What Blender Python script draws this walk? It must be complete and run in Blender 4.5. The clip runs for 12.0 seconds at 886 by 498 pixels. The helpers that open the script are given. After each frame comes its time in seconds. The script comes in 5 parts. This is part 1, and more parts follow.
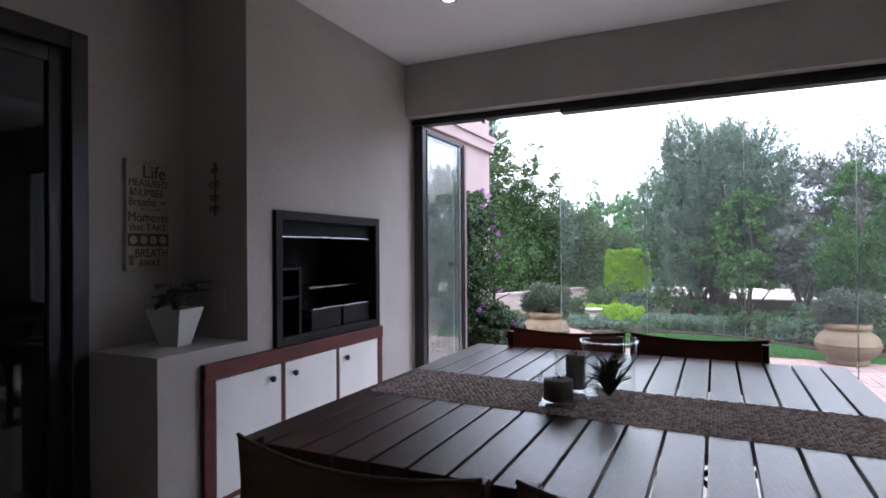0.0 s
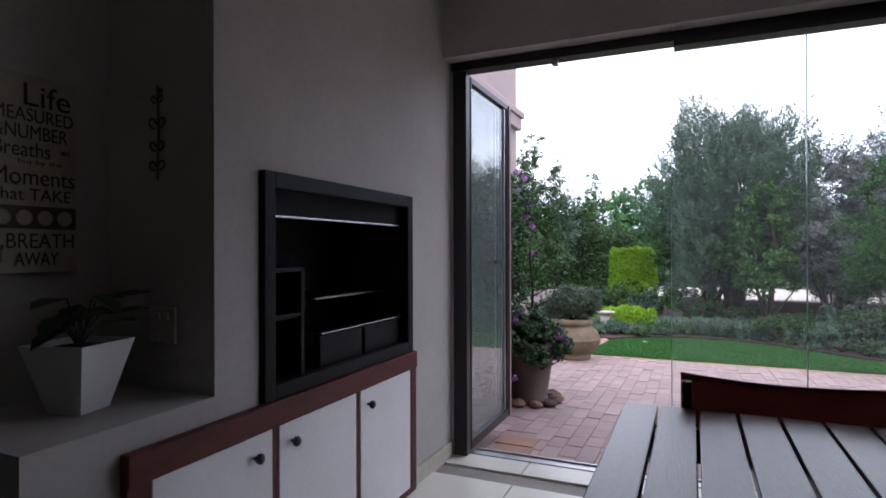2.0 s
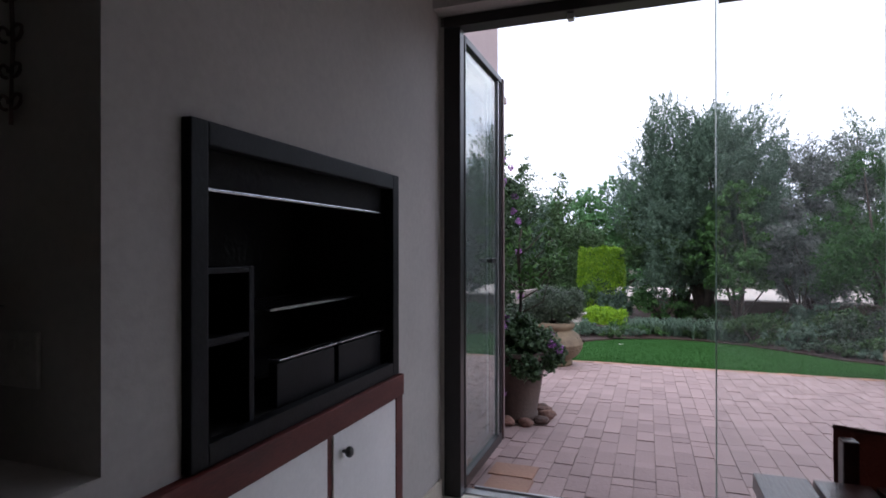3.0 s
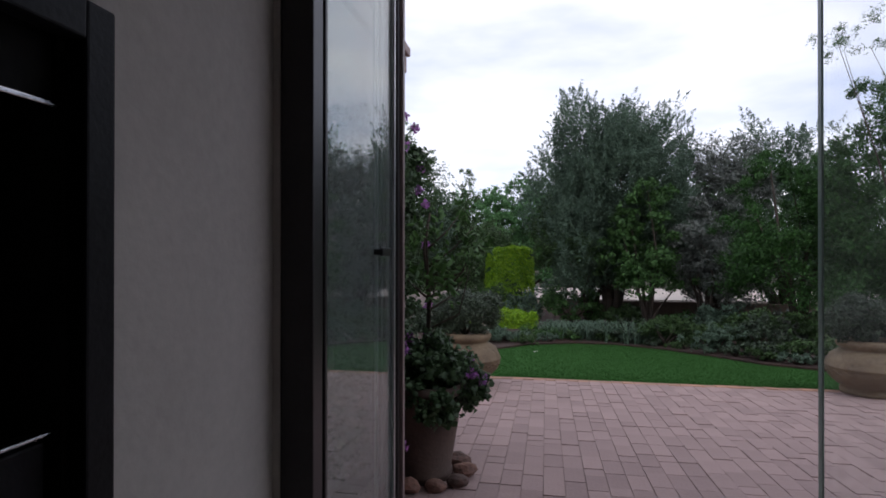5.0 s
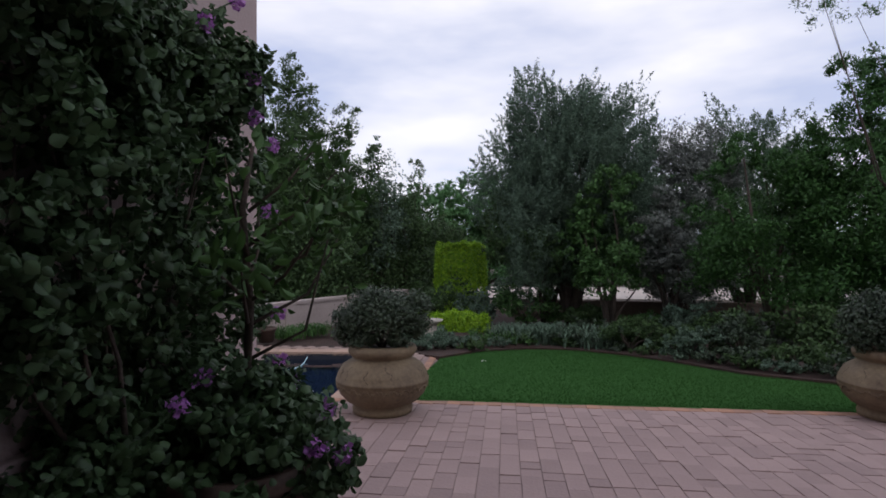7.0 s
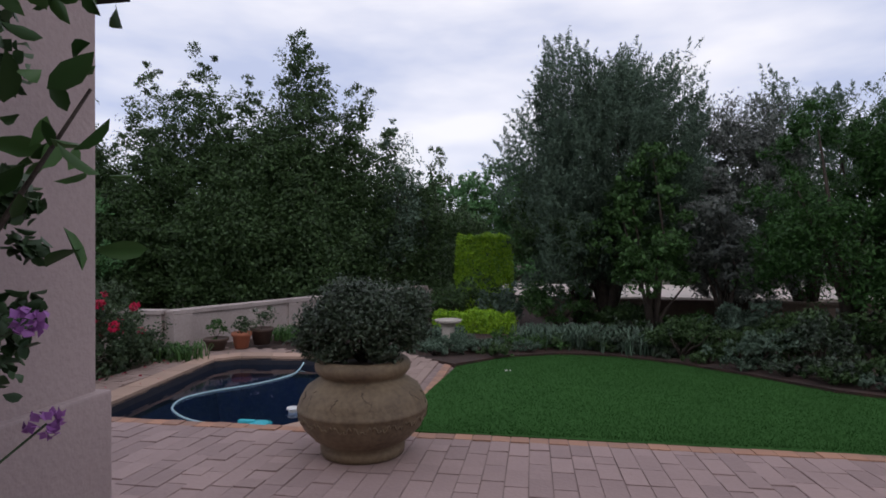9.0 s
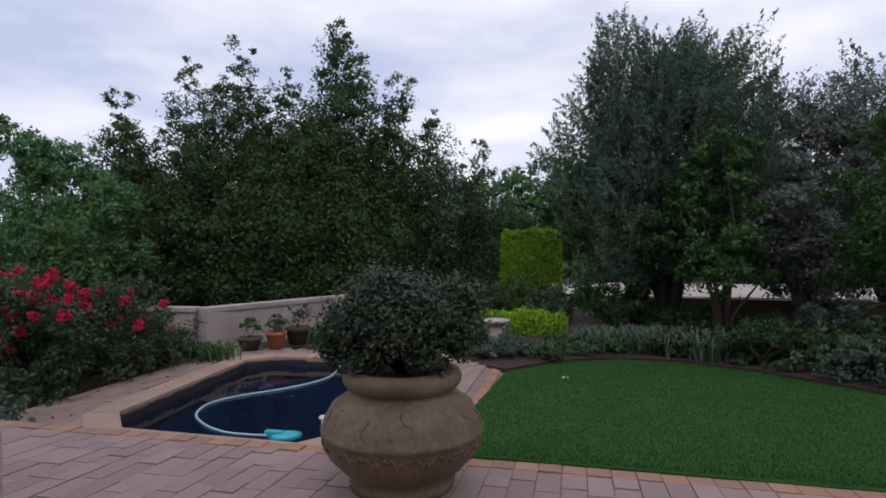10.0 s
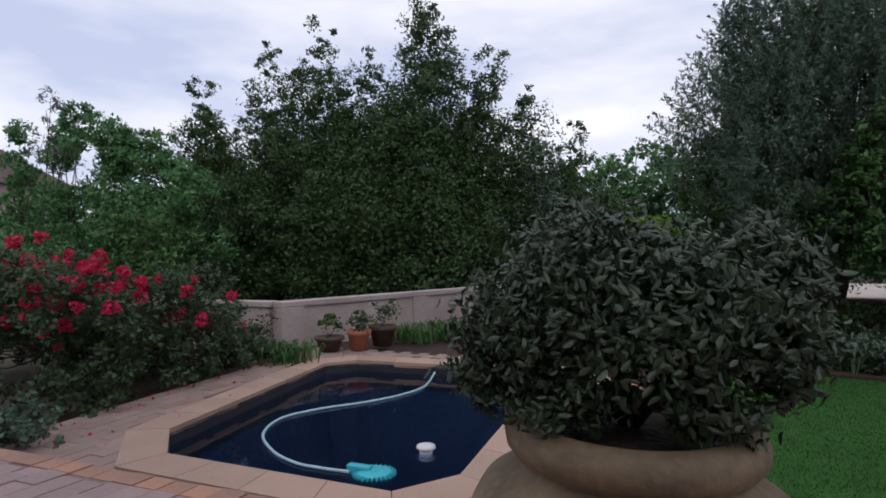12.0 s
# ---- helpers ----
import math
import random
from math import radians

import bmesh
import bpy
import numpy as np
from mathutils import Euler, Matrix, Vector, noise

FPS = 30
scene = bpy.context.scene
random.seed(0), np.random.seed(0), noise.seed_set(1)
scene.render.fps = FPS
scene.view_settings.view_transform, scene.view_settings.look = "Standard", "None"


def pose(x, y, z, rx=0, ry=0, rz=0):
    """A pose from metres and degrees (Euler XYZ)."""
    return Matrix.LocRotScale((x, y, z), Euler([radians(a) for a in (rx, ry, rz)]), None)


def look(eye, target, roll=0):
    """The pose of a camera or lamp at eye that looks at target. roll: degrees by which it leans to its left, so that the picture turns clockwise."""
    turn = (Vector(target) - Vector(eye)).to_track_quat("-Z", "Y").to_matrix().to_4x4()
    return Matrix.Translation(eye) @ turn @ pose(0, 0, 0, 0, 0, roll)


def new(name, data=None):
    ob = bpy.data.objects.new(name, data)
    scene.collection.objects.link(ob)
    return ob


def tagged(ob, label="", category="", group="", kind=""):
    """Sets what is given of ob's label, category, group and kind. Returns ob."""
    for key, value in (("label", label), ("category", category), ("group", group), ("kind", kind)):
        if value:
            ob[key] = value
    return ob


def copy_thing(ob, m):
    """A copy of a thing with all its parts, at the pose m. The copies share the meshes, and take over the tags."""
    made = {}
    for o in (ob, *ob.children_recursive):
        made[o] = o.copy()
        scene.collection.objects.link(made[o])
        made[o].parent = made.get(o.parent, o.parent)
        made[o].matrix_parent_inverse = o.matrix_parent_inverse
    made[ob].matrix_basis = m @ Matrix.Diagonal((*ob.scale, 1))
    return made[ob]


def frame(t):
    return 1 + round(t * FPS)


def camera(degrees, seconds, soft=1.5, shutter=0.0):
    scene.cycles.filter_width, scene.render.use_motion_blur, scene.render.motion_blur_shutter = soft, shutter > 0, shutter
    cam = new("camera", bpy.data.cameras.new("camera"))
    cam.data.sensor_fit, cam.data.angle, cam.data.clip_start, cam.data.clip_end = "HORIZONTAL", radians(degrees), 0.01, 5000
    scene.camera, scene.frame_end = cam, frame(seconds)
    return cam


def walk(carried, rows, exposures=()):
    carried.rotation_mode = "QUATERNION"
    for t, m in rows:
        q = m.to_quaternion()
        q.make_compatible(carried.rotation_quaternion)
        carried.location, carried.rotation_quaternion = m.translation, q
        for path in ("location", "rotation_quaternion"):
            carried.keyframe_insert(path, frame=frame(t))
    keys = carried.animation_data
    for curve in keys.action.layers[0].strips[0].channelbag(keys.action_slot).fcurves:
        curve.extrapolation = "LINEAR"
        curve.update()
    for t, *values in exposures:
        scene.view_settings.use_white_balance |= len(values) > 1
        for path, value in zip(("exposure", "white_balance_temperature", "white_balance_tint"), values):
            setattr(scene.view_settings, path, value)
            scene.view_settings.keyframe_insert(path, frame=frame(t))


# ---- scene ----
cam = camera(75.9, 12.0, soft=1.75)
METRES, EYE, TILT, LEAN, TURN = 8.2, 1.214, 0.0, 0.0, 25.6
ROWS = [
    (0.0, 0.0, 0.0, 0.0, 0.0, 0.24, 0.38),
    (0.5, -0.011, 0.04, -0.0013, -0.13, 0.22, 0.35),
    (1.0, -0.0232, 0.0764, -0.0017, -0.34, 0.15, 0.27),
    (1.5, -0.0374, 0.115, -0.0024, -0.91, 0.16, 0.32),
    (2.0, -0.0483, 0.153, -0.0033, -1.84, 0.08, 0.17),
    (2.5, -0.0568, 0.1892, -0.0048, -3.29, 0.06, 0.11),
    (3.0, -0.0615, 0.2277, -0.0059, -5.74, 0.08, 0.06),
    (3.5, -0.0618, 0.2659, -0.006, -8.58, 0.07, 0.0),
    (5.5, -0.0055, 0.4286, -0.0165, -17.09, 0.25, -0.02),
    (6.0, 0.0215, 0.4714, -0.0198, -18.68, 0.25, -0.01),
    (6.5, 0.0461, 0.5087, -0.023, -19.36, 0.25, 0.03),
    (8.5, 0.1243, 0.6454, -0.0375, -17.98, 0.04, 0.09),
    (9.0, 0.135, 0.6873, -0.041, -16.64, 0.0, 0.06),
    (9.5, 0.1434, 0.7275, -0.0461, -14.87, -0.05, 0.08),
    (10.0, 0.1487, 0.7691, -0.0507, -12.52, -0.04, 0.14),
    (10.5, 0.1508, 0.8118, -0.0554, -10.25, -0.04, 0.18),
    (11.0, 0.1469, 0.854, -0.0598, -7.99, -0.03, 0.18),
    (11.5, 0.1395, 0.8946, -0.064, -6.08, -0.04, 0.18),
    (12.0, 0.1329, 0.9368, -0.0724, -4.87, -0.01, 0.21),
]
EXPOSURES = [(0.0, 2.05, 6000, 10), (1.0, 1.68, 6000, 10), (2.0, 1.25, 6050, 10), (3.0, 0.9, 6100, 10), (3.7, 0.6, 6150, 10), (5.3, -0.1, 6350, 10), (6.5, -0.25, 6350, 11), (8.3, -0.36, 6350, 11), (12.0, -0.26, 6400, 10)]
walk(cam, [(t, pose(0, 0, EYE, TILT, LEAN, TURN) @ pose(METRES * x, METRES * y, METRES * z, 90 + pitch, roll, yaw)) for t, x, y, z, yaw, pitch, roll in ROWS], EXPOSURES)

# ---- world and light ----
SUN_EL, SUN_AZ = radians(48), radians(150)
world = bpy.data.worlds.new("overcast_sky")
scene.world = world
world.use_nodes = True
wn, wl = world.node_tree.nodes, world.node_tree.links
wn.clear()
w_out, w_bg = wn.new("ShaderNodeOutputWorld"), wn.new("ShaderNodeBackground")
w_sky, w_co, w_map = wn.new("ShaderNodeTexSky"), wn.new("ShaderNodeTexCoord"), wn.new("ShaderNodeMapping")
w_noise, w_ramp, w_mix = wn.new("ShaderNodeTexNoise"), wn.new("ShaderNodeValToRGB"), wn.new("ShaderNodeMix")
w_sky.sky_type, w_sky.sun_disc, w_sky.sun_elevation, w_sky.sun_rotation = "NISHITA", False, SUN_EL, SUN_AZ
w_map.inputs["Scale"].default_value = (1.0, 1.0, 3.2)
w_noise.inputs["Scale"].default_value, w_noise.inputs["Detail"].default_value = 2.1, 5.0
w_ramp.color_ramp.elements[0].position, w_ramp.color_ramp.elements[0].color = 0.38, (6.2, 6.7, 8.8, 1)
w_ramp.color_ramp.elements[1].position, w_ramp.color_ramp.elements[1].color = 0.62, (11.1, 10.8, 11.3, 1)
w_mix.data_type = "RGBA"
w_mix.inputs[0].default_value = 0.86
wl.new(w_co.outputs["Generated"], w_map.inputs["Vector"])
wl.new(w_map.outputs["Vector"], w_noise.inputs["Vector"])
wl.new(w_noise.outputs["Fac"], w_ramp.inputs["Fac"])
wl.new(w_sky.outputs["Color"], w_mix.inputs[6])
wl.new(w_ramp.outputs["Color"], w_mix.inputs[7])
wl.new(w_mix.outputs[2], w_bg.inputs["Color"])
w_bg.inputs["Strength"].default_value = 0.125
wl.new(w_bg.outputs["Background"], w_out.inputs["Surface"])
sun = new("sun", bpy.data.lights.new("sun", "SUN"))
sun.data.energy, sun.data.angle, sun.data.color = 0.5, radians(25), (1.0, 0.96, 0.9)
sun.matrix_world = look((0, 0, 0), (-math.sin(SUN_AZ) * math.cos(SUN_EL), -math.cos(SUN_AZ) * math.cos(SUN_EL), -math.sin(SUN_EL)))
# the sky's light through the wide opening
sky_in = new("opening_daylight", bpy.data.lights.new("opening_daylight", "AREA"))
sky_in.data.shape, sky_in.data.size, sky_in.data.size_y = "RECTANGLE", 3.9, 2.1
sky_in.data.energy, sky_in.data.color = 1.1, (0.93, 0.96, 1.0)
sky_in.matrix_world = look((-0.1, 3.93, 1.1), (-0.1, 0, 1.1))


# ---- materials ----
def mat(name, a, b=None, rough=0.7, scale=6.0, fine=60.0, bump=0.15, metal=0.0, per="", stretch=(1, 1, 1), spec=0.5, lo=0.35, hi=0.65):
    """Two colours mixed by noise at two scales (and per piece or per leaf), with fine relief."""
    m = bpy.data.materials.new(name)
    m.use_nodes = True
    n, l = m.node_tree.nodes, m.node_tree.links
    p = n["Principled BSDF"]
    b = b or tuple(c * 0.75 for c in a)
    co, mp = n.new("ShaderNodeTexCoord"), n.new("ShaderNodeMapping")
    mp.inputs["Scale"].default_value = stretch
    l.new(co.outputs["Object"], mp.inputs["Vector"])
    n1, n2 = n.new("ShaderNodeTexNoise"), n.new("ShaderNodeTexNoise")
    n1.inputs["Scale"].default_value, n1.inputs["Detail"].default_value = scale, 4
    n2.inputs["Scale"].default_value, n2.inputs["Detail"].default_value = fine, 3
    for q in (n1, n2):
        l.new(mp.outputs["Vector"], q.inputs["Vector"])
    mx = n.new("ShaderNodeMath")
    mx.operation = "MULTIPLY_ADD"
    mx.inputs[1].default_value = 0.4
    l.new(n2.outputs["Fac"], mx.inputs[0])
    ad = n.new("ShaderNodeMath")
    ad.operation = "MULTIPLY"
    ad.inputs[1].default_value = 0.6
    l.new(n1.outputs["Fac"], ad.inputs[0])
    l.new(ad.outputs[0], mx.inputs[2])
    fac = mx.outputs[0]
    if per:
        src = n.new("ShaderNodeNewGeometry" if per == "island" else "ShaderNodeObjectInfo")
        out = src.outputs["Random Per Island" if per == "island" else "Random"]
        k = n.new("ShaderNodeMath")
        k.operation = "MULTIPLY_ADD"
        k.inputs[1].default_value, k.inputs[2].default_value = 0.5, -0.25
        l.new(out, k.inputs[0])
        s = n.new("ShaderNodeMath")
        l.new(k.outputs[0], s.inputs[0])
        l.new(fac, s.inputs[1])
        fac = s.outputs[0]
    r = n.new("ShaderNodeValToRGB")
    r.color_ramp.elements[0].position, r.color_ramp.elements[1].position = lo, hi
    r.color_ramp.elements[0].color, r.color_ramp.elements[1].color = (*b, 1), (*a, 1)
    l.new(fac, r.inputs["Fac"])
    l.new(r.outputs["Color"], p.inputs["Base Color"])
    p.inputs["Roughness"].default_value, p.inputs["Metallic"].default_value = rough, metal
    p.inputs["Specular IOR Level"].default_value = spec
    if bump:
        bp = n.new("ShaderNodeBump")
        bp.inputs["Strength"].default_value, bp.inputs["Distance"].default_value = bump, 0.01
        l.new(n2.outputs["Fac"], bp.inputs["Height"])
        l.new(bp.outputs["Normal"], p.inputs["Normal"])
    return m


def facing_gloss(n, l, f0):
    """How much a smooth pane mirrors: little from the front, all at a grazing angle."""
    w, p, k = n.new("ShaderNodeLayerWeight"), n.new("ShaderNodeMath"), n.new("ShaderNodeMath")
    w.inputs["Blend"].default_value = 0.5
    p.operation, k.operation = "POWER", "MULTIPLY_ADD"
    p.inputs[1].default_value = 5.0
    k.inputs[1].default_value, k.inputs[2].default_value = 1 - f0, f0
    l.new(w.outputs["Facing"], p.inputs[0])
    l.new(p.outputs[0], k.inputs[0])
    return k.outputs[0]


def glass_mat(name, tint=(0.95, 0.98, 0.965), f0=0.03, haze=0.0, veil=False):
    """Thin clear pane: what is behind it, with a mirror gloss that grows at grazing angles."""
    m = bpy.data.materials.new(name)
    m.use_nodes = True
    n, l = m.node_tree.nodes, m.node_tree.links
    n.clear()
    o, t, g, x = (n.new("ShaderNode" + k) for k in ("OutputMaterial", "BsdfTransparent", "BsdfGlossy", "MixShader"))
    t.inputs["Color"].default_value, g.inputs["Roughness"].default_value = (*tint, 1), 0.01
    l.new(facing_gloss(n, l, f0), x.inputs[0])
    base = t.outputs[0]
    # veil of reflected light over the pane, mixed in as a pale haze
    if haze:
        d, y = n.new("ShaderNodeBsdfTranslucent" if veil else "ShaderNodeBsdfDiffuse"), n.new("ShaderNodeMixShader")
        d.inputs["Color"].default_value = (0.8, 0.82, 0.82, 1) if veil else (0.55, 0.6, 0.58, 1)
        y.inputs[0].default_value = haze
        l.new(base, y.inputs[1])
        l.new(d.outputs[0], y.inputs[2])
        base = y.outputs[0]
    l.new(base, x.inputs[1])
    l.new(g.outputs[0], x.inputs[2])
    l.new(x.outputs[0], o.inputs["Surface"])
    return m


def leaf_mat(name, a, b, rough=0.5, back=0.25, spec=0.24):
    b = tuple(0.6 * q + 0.28 * p for p, q in zip(a, b))
    a = tuple(0.88 * p for p in a)
    m = mat(name, a, b, rough, 2.4, 9.0, 0, per="island", lo=0.32, hi=0.72, spec=spec)
    n, l = m.node_tree.nodes, m.node_tree.links
    tr, x = n.new("ShaderNodeBsdfTranslucent"), n.new("ShaderNodeMixShader")
    ramp = [q for q in n if q.type == "VALTORGB"][0]
    l.new(ramp.outputs["Color"], tr.inputs["Color"])
    x.inputs[0].default_value = back
    l.new(n["Principled BSDF"].outputs[0], x.inputs[1])
    l.new(tr.outputs[0], x.inputs[2])
    l.new(x.outputs[0], n["Material Output"].inputs["Surface"])
    return m


PLASTER = mat("plaster_greige", (0.44, 0.405, 0.375), (0.375, 0.345, 0.32), 0.85, 2.0, 45, 0.12)
CEILING = mat("ceiling_paint", (0.80, 0.79, 0.78), (0.75, 0.74, 0.73), 0.9, 2.0, 60, 0.05)
OUTWALL = mat("pink_plaster", (0.44, 0.345, 0.33), (0.37, 0.285, 0.275), 0.9, 1.3, 70, 0.3)
GWALL = mat("garden_wall_plaster", (0.46, 0.38, 0.355), (0.33, 0.27, 0.25), 0.9, 1.5, 30, 0.3)
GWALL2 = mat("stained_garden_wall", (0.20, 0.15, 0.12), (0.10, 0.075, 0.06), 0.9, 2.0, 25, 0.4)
# near-black only so that the unseen east wall throws little light back
DARKWALL = mat("bounce_dimming_plaster", (0.10, 0.08, 0.07), None, 0.85, 2.0, 45, 0.12)
TILE = mat("cream_tile", (0.70, 0.66, 0.58), (0.62, 0.58, 0.50), 0.3, 5, 60, 0.03, per="object")
GROUT = mat("grout", (0.30, 0.27, 0.24), None, 0.9)
SKIRT = mat("tile_skirting", (0.52, 0.46, 0.38), (0.42, 0.37, 0.3), 0.4, 8, 50, 0.05)
STEEL = mat("black_steel", (0.011, 0.011, 0.013), (0.006, 0.006, 0.007), 0.5, 9, 90, 0.08, spec=0.12)
SOOT = mat("sooty_steel", (0.012, 0.011, 0.010), (0.004, 0.004, 0.004), 0.8, 7, 50, 0.2, spec=0.2)
CHROME = mat("worn_chrome", (0.55, 0.55, 0.57), (0.35, 0.35, 0.36), 0.25, 30, 90, 0.03, metal=1.0)
KNOB = mat("dark_knob", (0.07, 0.07, 0.075), (0.04, 0.04, 0.04), 0.3, 30, 90, 0.03, metal=0.8)
MAHOG = mat("red_mahogany", (0.12, 0.024, 0.019), (0.06, 0.013, 0.011), 0.55, 3, 40, 0.1, stretch=(6, 1, 6), spec=0.25)
WHITE = mat("cabinet_white", (0.78, 0.75, 0.74), (0.70, 0.67, 0.66), 0.5, 4, 70, 0.05)
ALU = mat("bronze_aluminium", (0.030, 0.026, 0.027), (0.020, 0.018, 0.018), 0.38, 9, 80, 0.03, metal=0.3)
# bronze aluminium with the pinkish light on the door edge put into its colour
ALU2 = mat("pink_lit_bronze_aluminium", (0.23, 0.17, 0.16), (0.17, 0.125, 0.118), 0.45, 5, 60, 0.04, metal=0.0)
ALUL = mat("bare_aluminium", (0.55, 0.55, 0.56), (0.4, 0.4, 0.41), 0.35, 12, 80, 0.03, metal=0.9)
TABLE = mat("dark_table_wood", (0.080, 0.032, 0.028), (0.034, 0.014, 0.014), 0.28, 2.5, 30, 0.12, per="object", stretch=(9, 1, 9), spec=0.38)
CANVAS = mat("brown_canvas", (0.14, 0.055, 0.038), (0.095, 0.036, 0.026), 0.9, 6, 220, 0.4)
CANVAS2 = mat("tan_canvas", (0.19, 0.125, 0.09), (0.14, 0.09, 0.065), 0.9, 6, 220, 0.4)
RUNNER = mat("woven_seagrass", (0.86, 0.74, 0.69), (0.44, 0.36, 0.33), 0.85, 35, 160, 0.35, per="island")
GLASS = glass_mat("clear_glass", (0.99, 0.995, 0.992), 0.02, 0.016, True)
GLASS_EDGE = mat("green_glass_edge", (0.42, 0.55, 0.50), (0.34, 0.46, 0.42), 0.25, 8, 40, 0)
DOORGLASS = glass_mat("folding_door_glass", (0.80, 0.87, 0.85), 0.13, 0.11)
SLIDEGLASS = glass_mat("sliding_door_glass", (0.5, 0.5, 0.5), 0.05)
JARGLASS = glass_mat("jar_glass", (0.93, 0.95, 0.95), 0.09)
WAX = mat("brown_wax", (0.24, 0.20, 0.18), (0.15, 0.12, 0.105), 0.6, 12, 60, 0.1)
POTWHITE = mat("white_glaze", (0.75, 0.73, 0.71), (0.68, 0.66, 0.64), 0.35, 6, 50, 0.02)
SOIL = mat("soil", (0.045, 0.03, 0.022), (0.02, 0.014, 0.01), 0.95, 12, 60, 0.8)
MULCH = mat("mulch", (0.060, 0.030, 0.022), (0.024, 0.014, 0.010), 0.95, 5, 40, 0.9)
PLAQUE = mat("sign_board", (0.42, 0.37, 0.31), (0.33, 0.28, 0.23), 0.8, 9, 60, 0.1)
INK = mat("sign_ink", (0.035, 0.028, 0.026), None, 0.8)
SOCKET = mat("socket_plastic", (0.55, 0.52, 0.48), None, 0.4, bump=0)
PAVER = mat("clay_paver", (0.365, 0.258, 0.24), (0.27, 0.19, 0.18), 0.8, 2.2, 45, 0.35, per="object", lo=0.2, hi=0.8)
PAVERI = mat("clay_paver_far", (0.365, 0.258, 0.24), (0.27, 0.19, 0.18), 0.8, 2.2, 45, 0.35, per="island", lo=0.2, hi=0.8)
ORANGE = mat("orange_paver", (0.46, 0.24, 0.15), (0.27, 0.16, 0.12), 0.8, 3.0, 45, 0.35, per="object", lo=0.2, hi=0.8)
COPING = mat("pool_coping", (0.45, 0.30, 0.225), (0.37, 0.25, 0.19), 0.75, 3.0, 50, 0.25, per="object")
DECK = mat("pool_deck", (0.33, 0.235, 0.20), (0.27, 0.19, 0.162), 0.85, 2.0, 60, 0.35, per="island")
JOINT = mat("sand_joint", (0.29, 0.207, 0.19), (0.18, 0.13, 0.118), 0.95, 8, 60, 0.4)
URN = mat("weathered_urn", (0.225, 0.165, 0.098), (0.085, 0.058, 0.036), 0.7, 4.0, 40, 0.35, lo=0.3, hi=0.7)
DARKPOT = mat("brown_pot", (0.105, 0.066, 0.05), (0.06, 0.038, 0.03), 0.7, 5, 50, 0.2)
TERRA = mat("terracotta", (0.42, 0.15, 0.08), (0.30, 0.11, 0.065), 0.8, 9, 60, 0.15)
STONE = mat("bath_stone", (0.50, 0.44, 0.38), (0.34, 0.30, 0.26), 0.85, 7, 50, 0.3)
ROCK = mat("red_rock", (0.23, 0.12, 0.09), (0.10, 0.065, 0.055), 0.9, 9, 40, 0.7, per="object")
GRASS = leaf_mat("lawn_blades", (0.040, 0.113, 0.027), (0.034, 0.098, 0.022), 0.8, 0.25, 0.06)
LAWN = mat("lawn_base", (0.040, 0.112, 0.026), (0.030, 0.088, 0.02), 0.95, 2.5, 60, 0.4, spec=0.08)
GROUND = mat("garden_earth", (0.085, 0.06, 0.042), (0.05, 0.05, 0.028), 0.95, 0.6, 12, 0.5)
ROAD = mat("pale_gravel_drive", (0.62, 0.54, 0.48), (0.5, 0.43, 0.38), 0.95, 2, 30, 0.4)
BARK = mat("bark", (0.075, 0.055, 0.042), (0.03, 0.022, 0.018), 0.95, 12, 60, 0.7)
WATERLINE = mat("pool_tiles", (0.022, 0.024, 0.036), (0.012, 0.013, 0.022), 0.7, 9, 60, 0.05)
POOLIN = mat("pool_plaster", (0.017, 0.029, 0.078), (0.012, 0.021, 0.06), 0.7, 1.5, 20, 0.1)
HOSE = mat("pool_hose", (0.42, 0.60, 0.66), (0.32, 0.5, 0.58), 0.45, 20, 90, 0.1)
TURQ = mat("turquoise_rubber", (0.05, 0.50, 0.58), (0.03, 0.38, 0.46), 0.5, 20, 90, 0.1)
PLASTIC = mat("white_plastic", (0.82, 0.82, 0.82), None, 0.4, bump=0)
MAT_RUBBER = mat("black_rubber", (0.02, 0.02, 0.02), None, 0.8)
LIT = bpy.data.materials.new("lit_lamp")
LIT.use_nodes = True
LIT.node_tree.nodes["Principled BSDF"].inputs["Emission Color"].default_value = (1, 0.97, 0.92, 1)
LIT.node_tree.nodes["Principled BSDF"].inputs["Emission Strength"].default_value = 6
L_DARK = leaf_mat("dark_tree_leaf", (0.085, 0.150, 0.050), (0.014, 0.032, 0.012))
L_OLIVE = leaf_mat("grey_green_leaf", (0.155, 0.230, 0.158), (0.045, 0.075, 0.052))
L_SILVER = leaf_mat("silvery_leaf", (0.25, 0.27, 0.24), (0.07, 0.08, 0.07))
L_GREEN = leaf_mat("mid_green_leaf", (0.095, 0.20, 0.055), (0.018, 0.048, 0.014))
L_FEATHER = leaf_mat("feathery_leaf", (0.068, 0.167, 0.038), (0.014, 0.041, 0.013))
L_LIME = leaf_mat("lime_hedge_leaf", (0.33, 0.55, 0.03), (0.08, 0.19, 0.012))
L_SHRUB = leaf_mat("glossy_shrub_leaf", (0.060, 0.092, 0.050), (0.012, 0.022, 0.011), 0.36, 0.15, 0.4)
L_IVY = leaf_mat("ivy_leaf", (0.085, 0.150, 0.065), (0.020, 0.040, 0.017), 0.42)
L_ROSE = leaf_mat("rose_leaf", (0.095, 0.145, 0.070), (0.022, 0.040, 0.020))
L_PALE = leaf_mat("pale_bush_leaf", (0.154, 0.328, 0.122), (0.034, 0.094, 0.031))
PETAL_R = leaf_mat("red_petal", (0.74, 0.03, 0.12), (0.45, 0.012, 0.05))
PETAL_P = leaf_mat("purple_petal", (0.55, 0.24, 0.62), (0.36, 0.13, 0.44))
